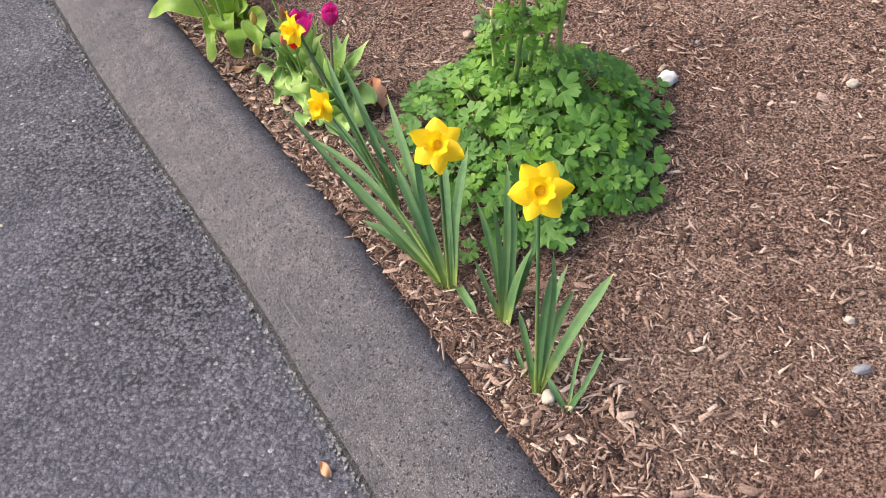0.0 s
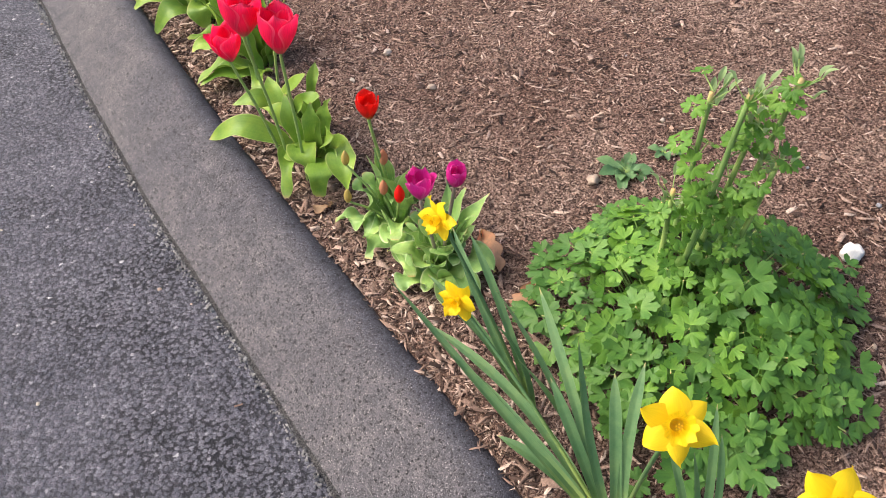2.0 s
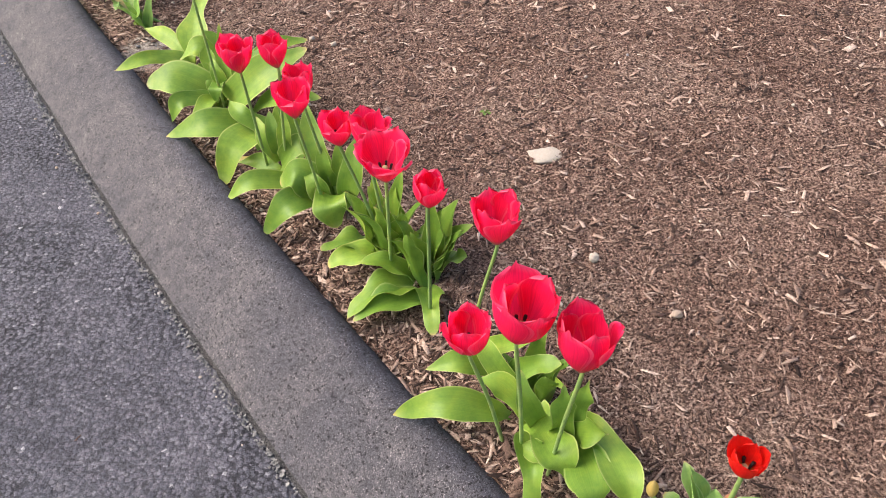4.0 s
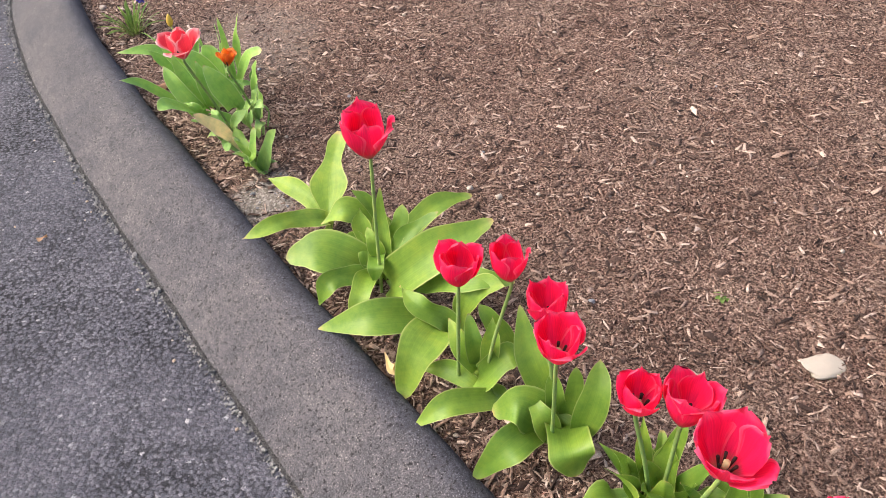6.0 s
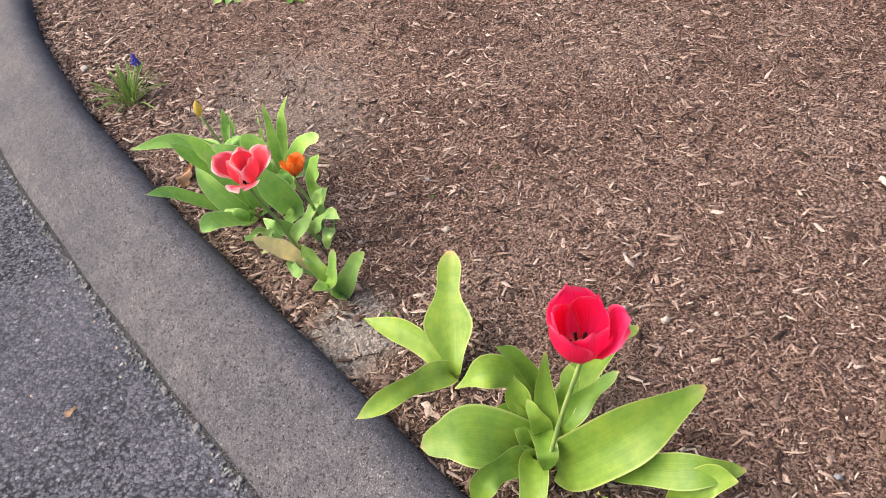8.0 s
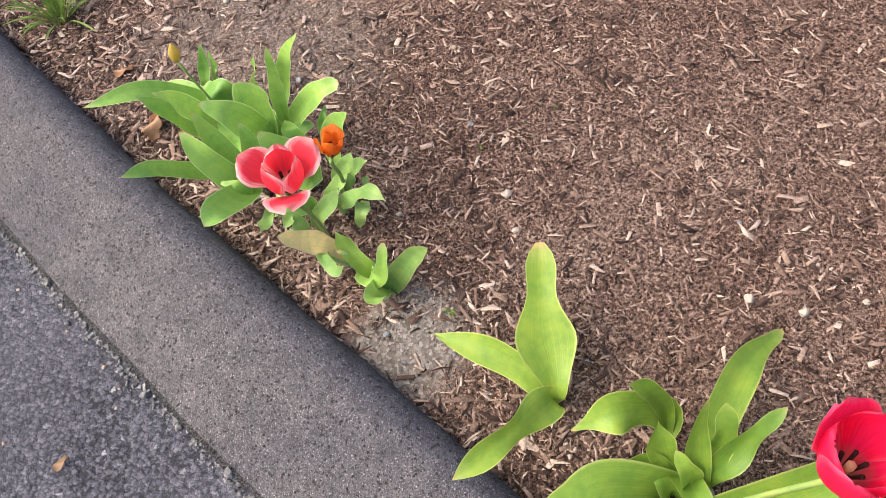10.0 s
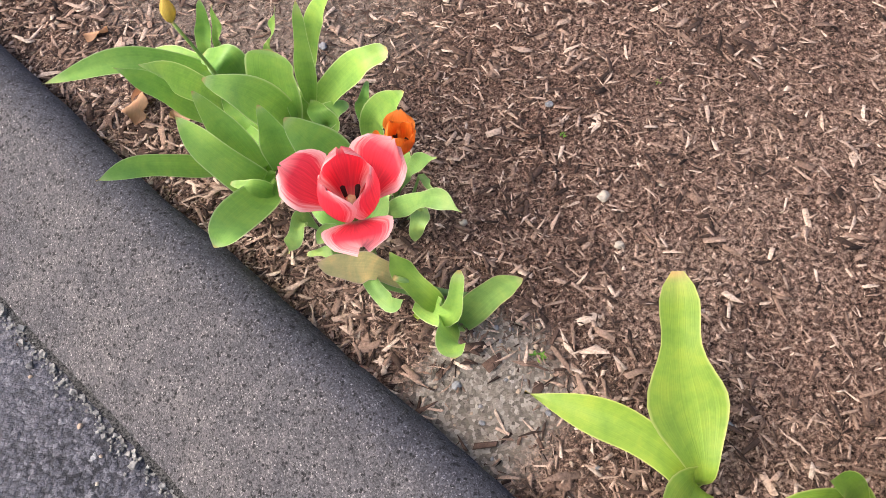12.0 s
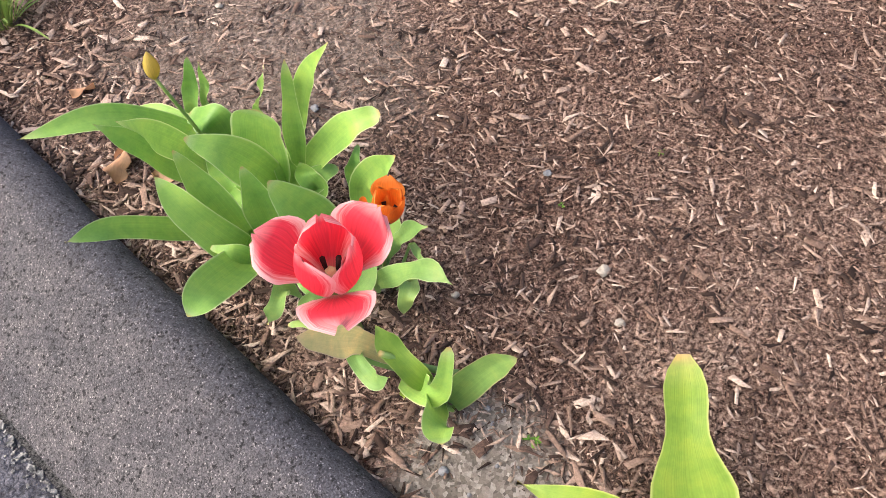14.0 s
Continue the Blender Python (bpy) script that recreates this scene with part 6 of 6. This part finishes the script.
def chips_as_stuff(name, *args):
    v, f = scatter(*args)
    me = bpy.data.meshes.new(name)
    me.vertices.add(len(v))
    me.vertices.foreach_set("co", v.ravel())
    me.loops.add(f.size)
    me.loops.foreach_set("vertex_index", f.ravel().astype(np.int32))
    me.polygons.add(len(f))
    me.polygons.foreach_set("loop_start", np.arange(0, f.size, 4, dtype=np.int32))
    me.update(calc_edges=True)
    me.materials.append(BARK)
    ob = child(name, me, SOIL_BED)
    tagged(ob, "strewn brown bark mulch", kind="stuff")


chips_as_stuff("bark_fibres", 80000, 1, 0.03, 2.1, 0.0108, 0.19, 0.006)
chips_as_stuff("bark_crumbs", 95000, 4, 0.03, 2.0, 0.0036, 0.6, 0.006)
chips_as_stuff("bark_mulch", 42000, 2, 0.03, 2.1, 0.0158, 0.24, 0.008)
chips_as_stuff("kerbside_mulch", 6500, 3, 0.03, 0.26, 0.021, 0.24, 0.010)
rnd = random.Random(9)
CHIPS = [mesh_of("bark_chip", chip_verts(rnd, 0.031, 0.0065, 0.0022), CHIP_FACES, BARK, smooth=False) for _ in range(14)]
made = 0
while made < 300:
    k = rnd.randrange(70, 240)
    d = 0.05 + (0.24 if made < 190 else 1.1) * rnd.random()
    q = LINE_XY[k] + NORMALS[k] * d + TANGENTS[k] * rnd.uniform(-0.03, 0.03)
    s = rnd.uniform(0.55, 1.25)
    child("bark_chip", CHIPS[made % 14], SOIL_BED, "", pose(q[0], q[1], bed(q[0], q[1]) + rnd.uniform(0.002, 0.010), rnd.uniform(-14, 14), rnd.uniform(-9, 9), rnd.uniform(0, 360)) @ Matrix.Diagonal((s, s * rnd.uniform(0.7, 1.4), s, 1)))
    made += 1

# splinters that lie on the asphalt
for x, y, turn in ((-2.336, 4.43, 5), (-1.62, 2.55, 60), (-0.93, 1.35, 130), (-0.75, 1.66, 20)):
    ob = new("wood_splinter", CHIPS[int(turn) % 14])
    ob.matrix_basis = pose(x, y, 0.001, 0, 0, turn) @ Matrix.Diagonal((0.6, 0.8, 1, 1))
    tagged(ob, "pale splinter of bark lying on the asphalt", "wood chip", "splinters on the road")
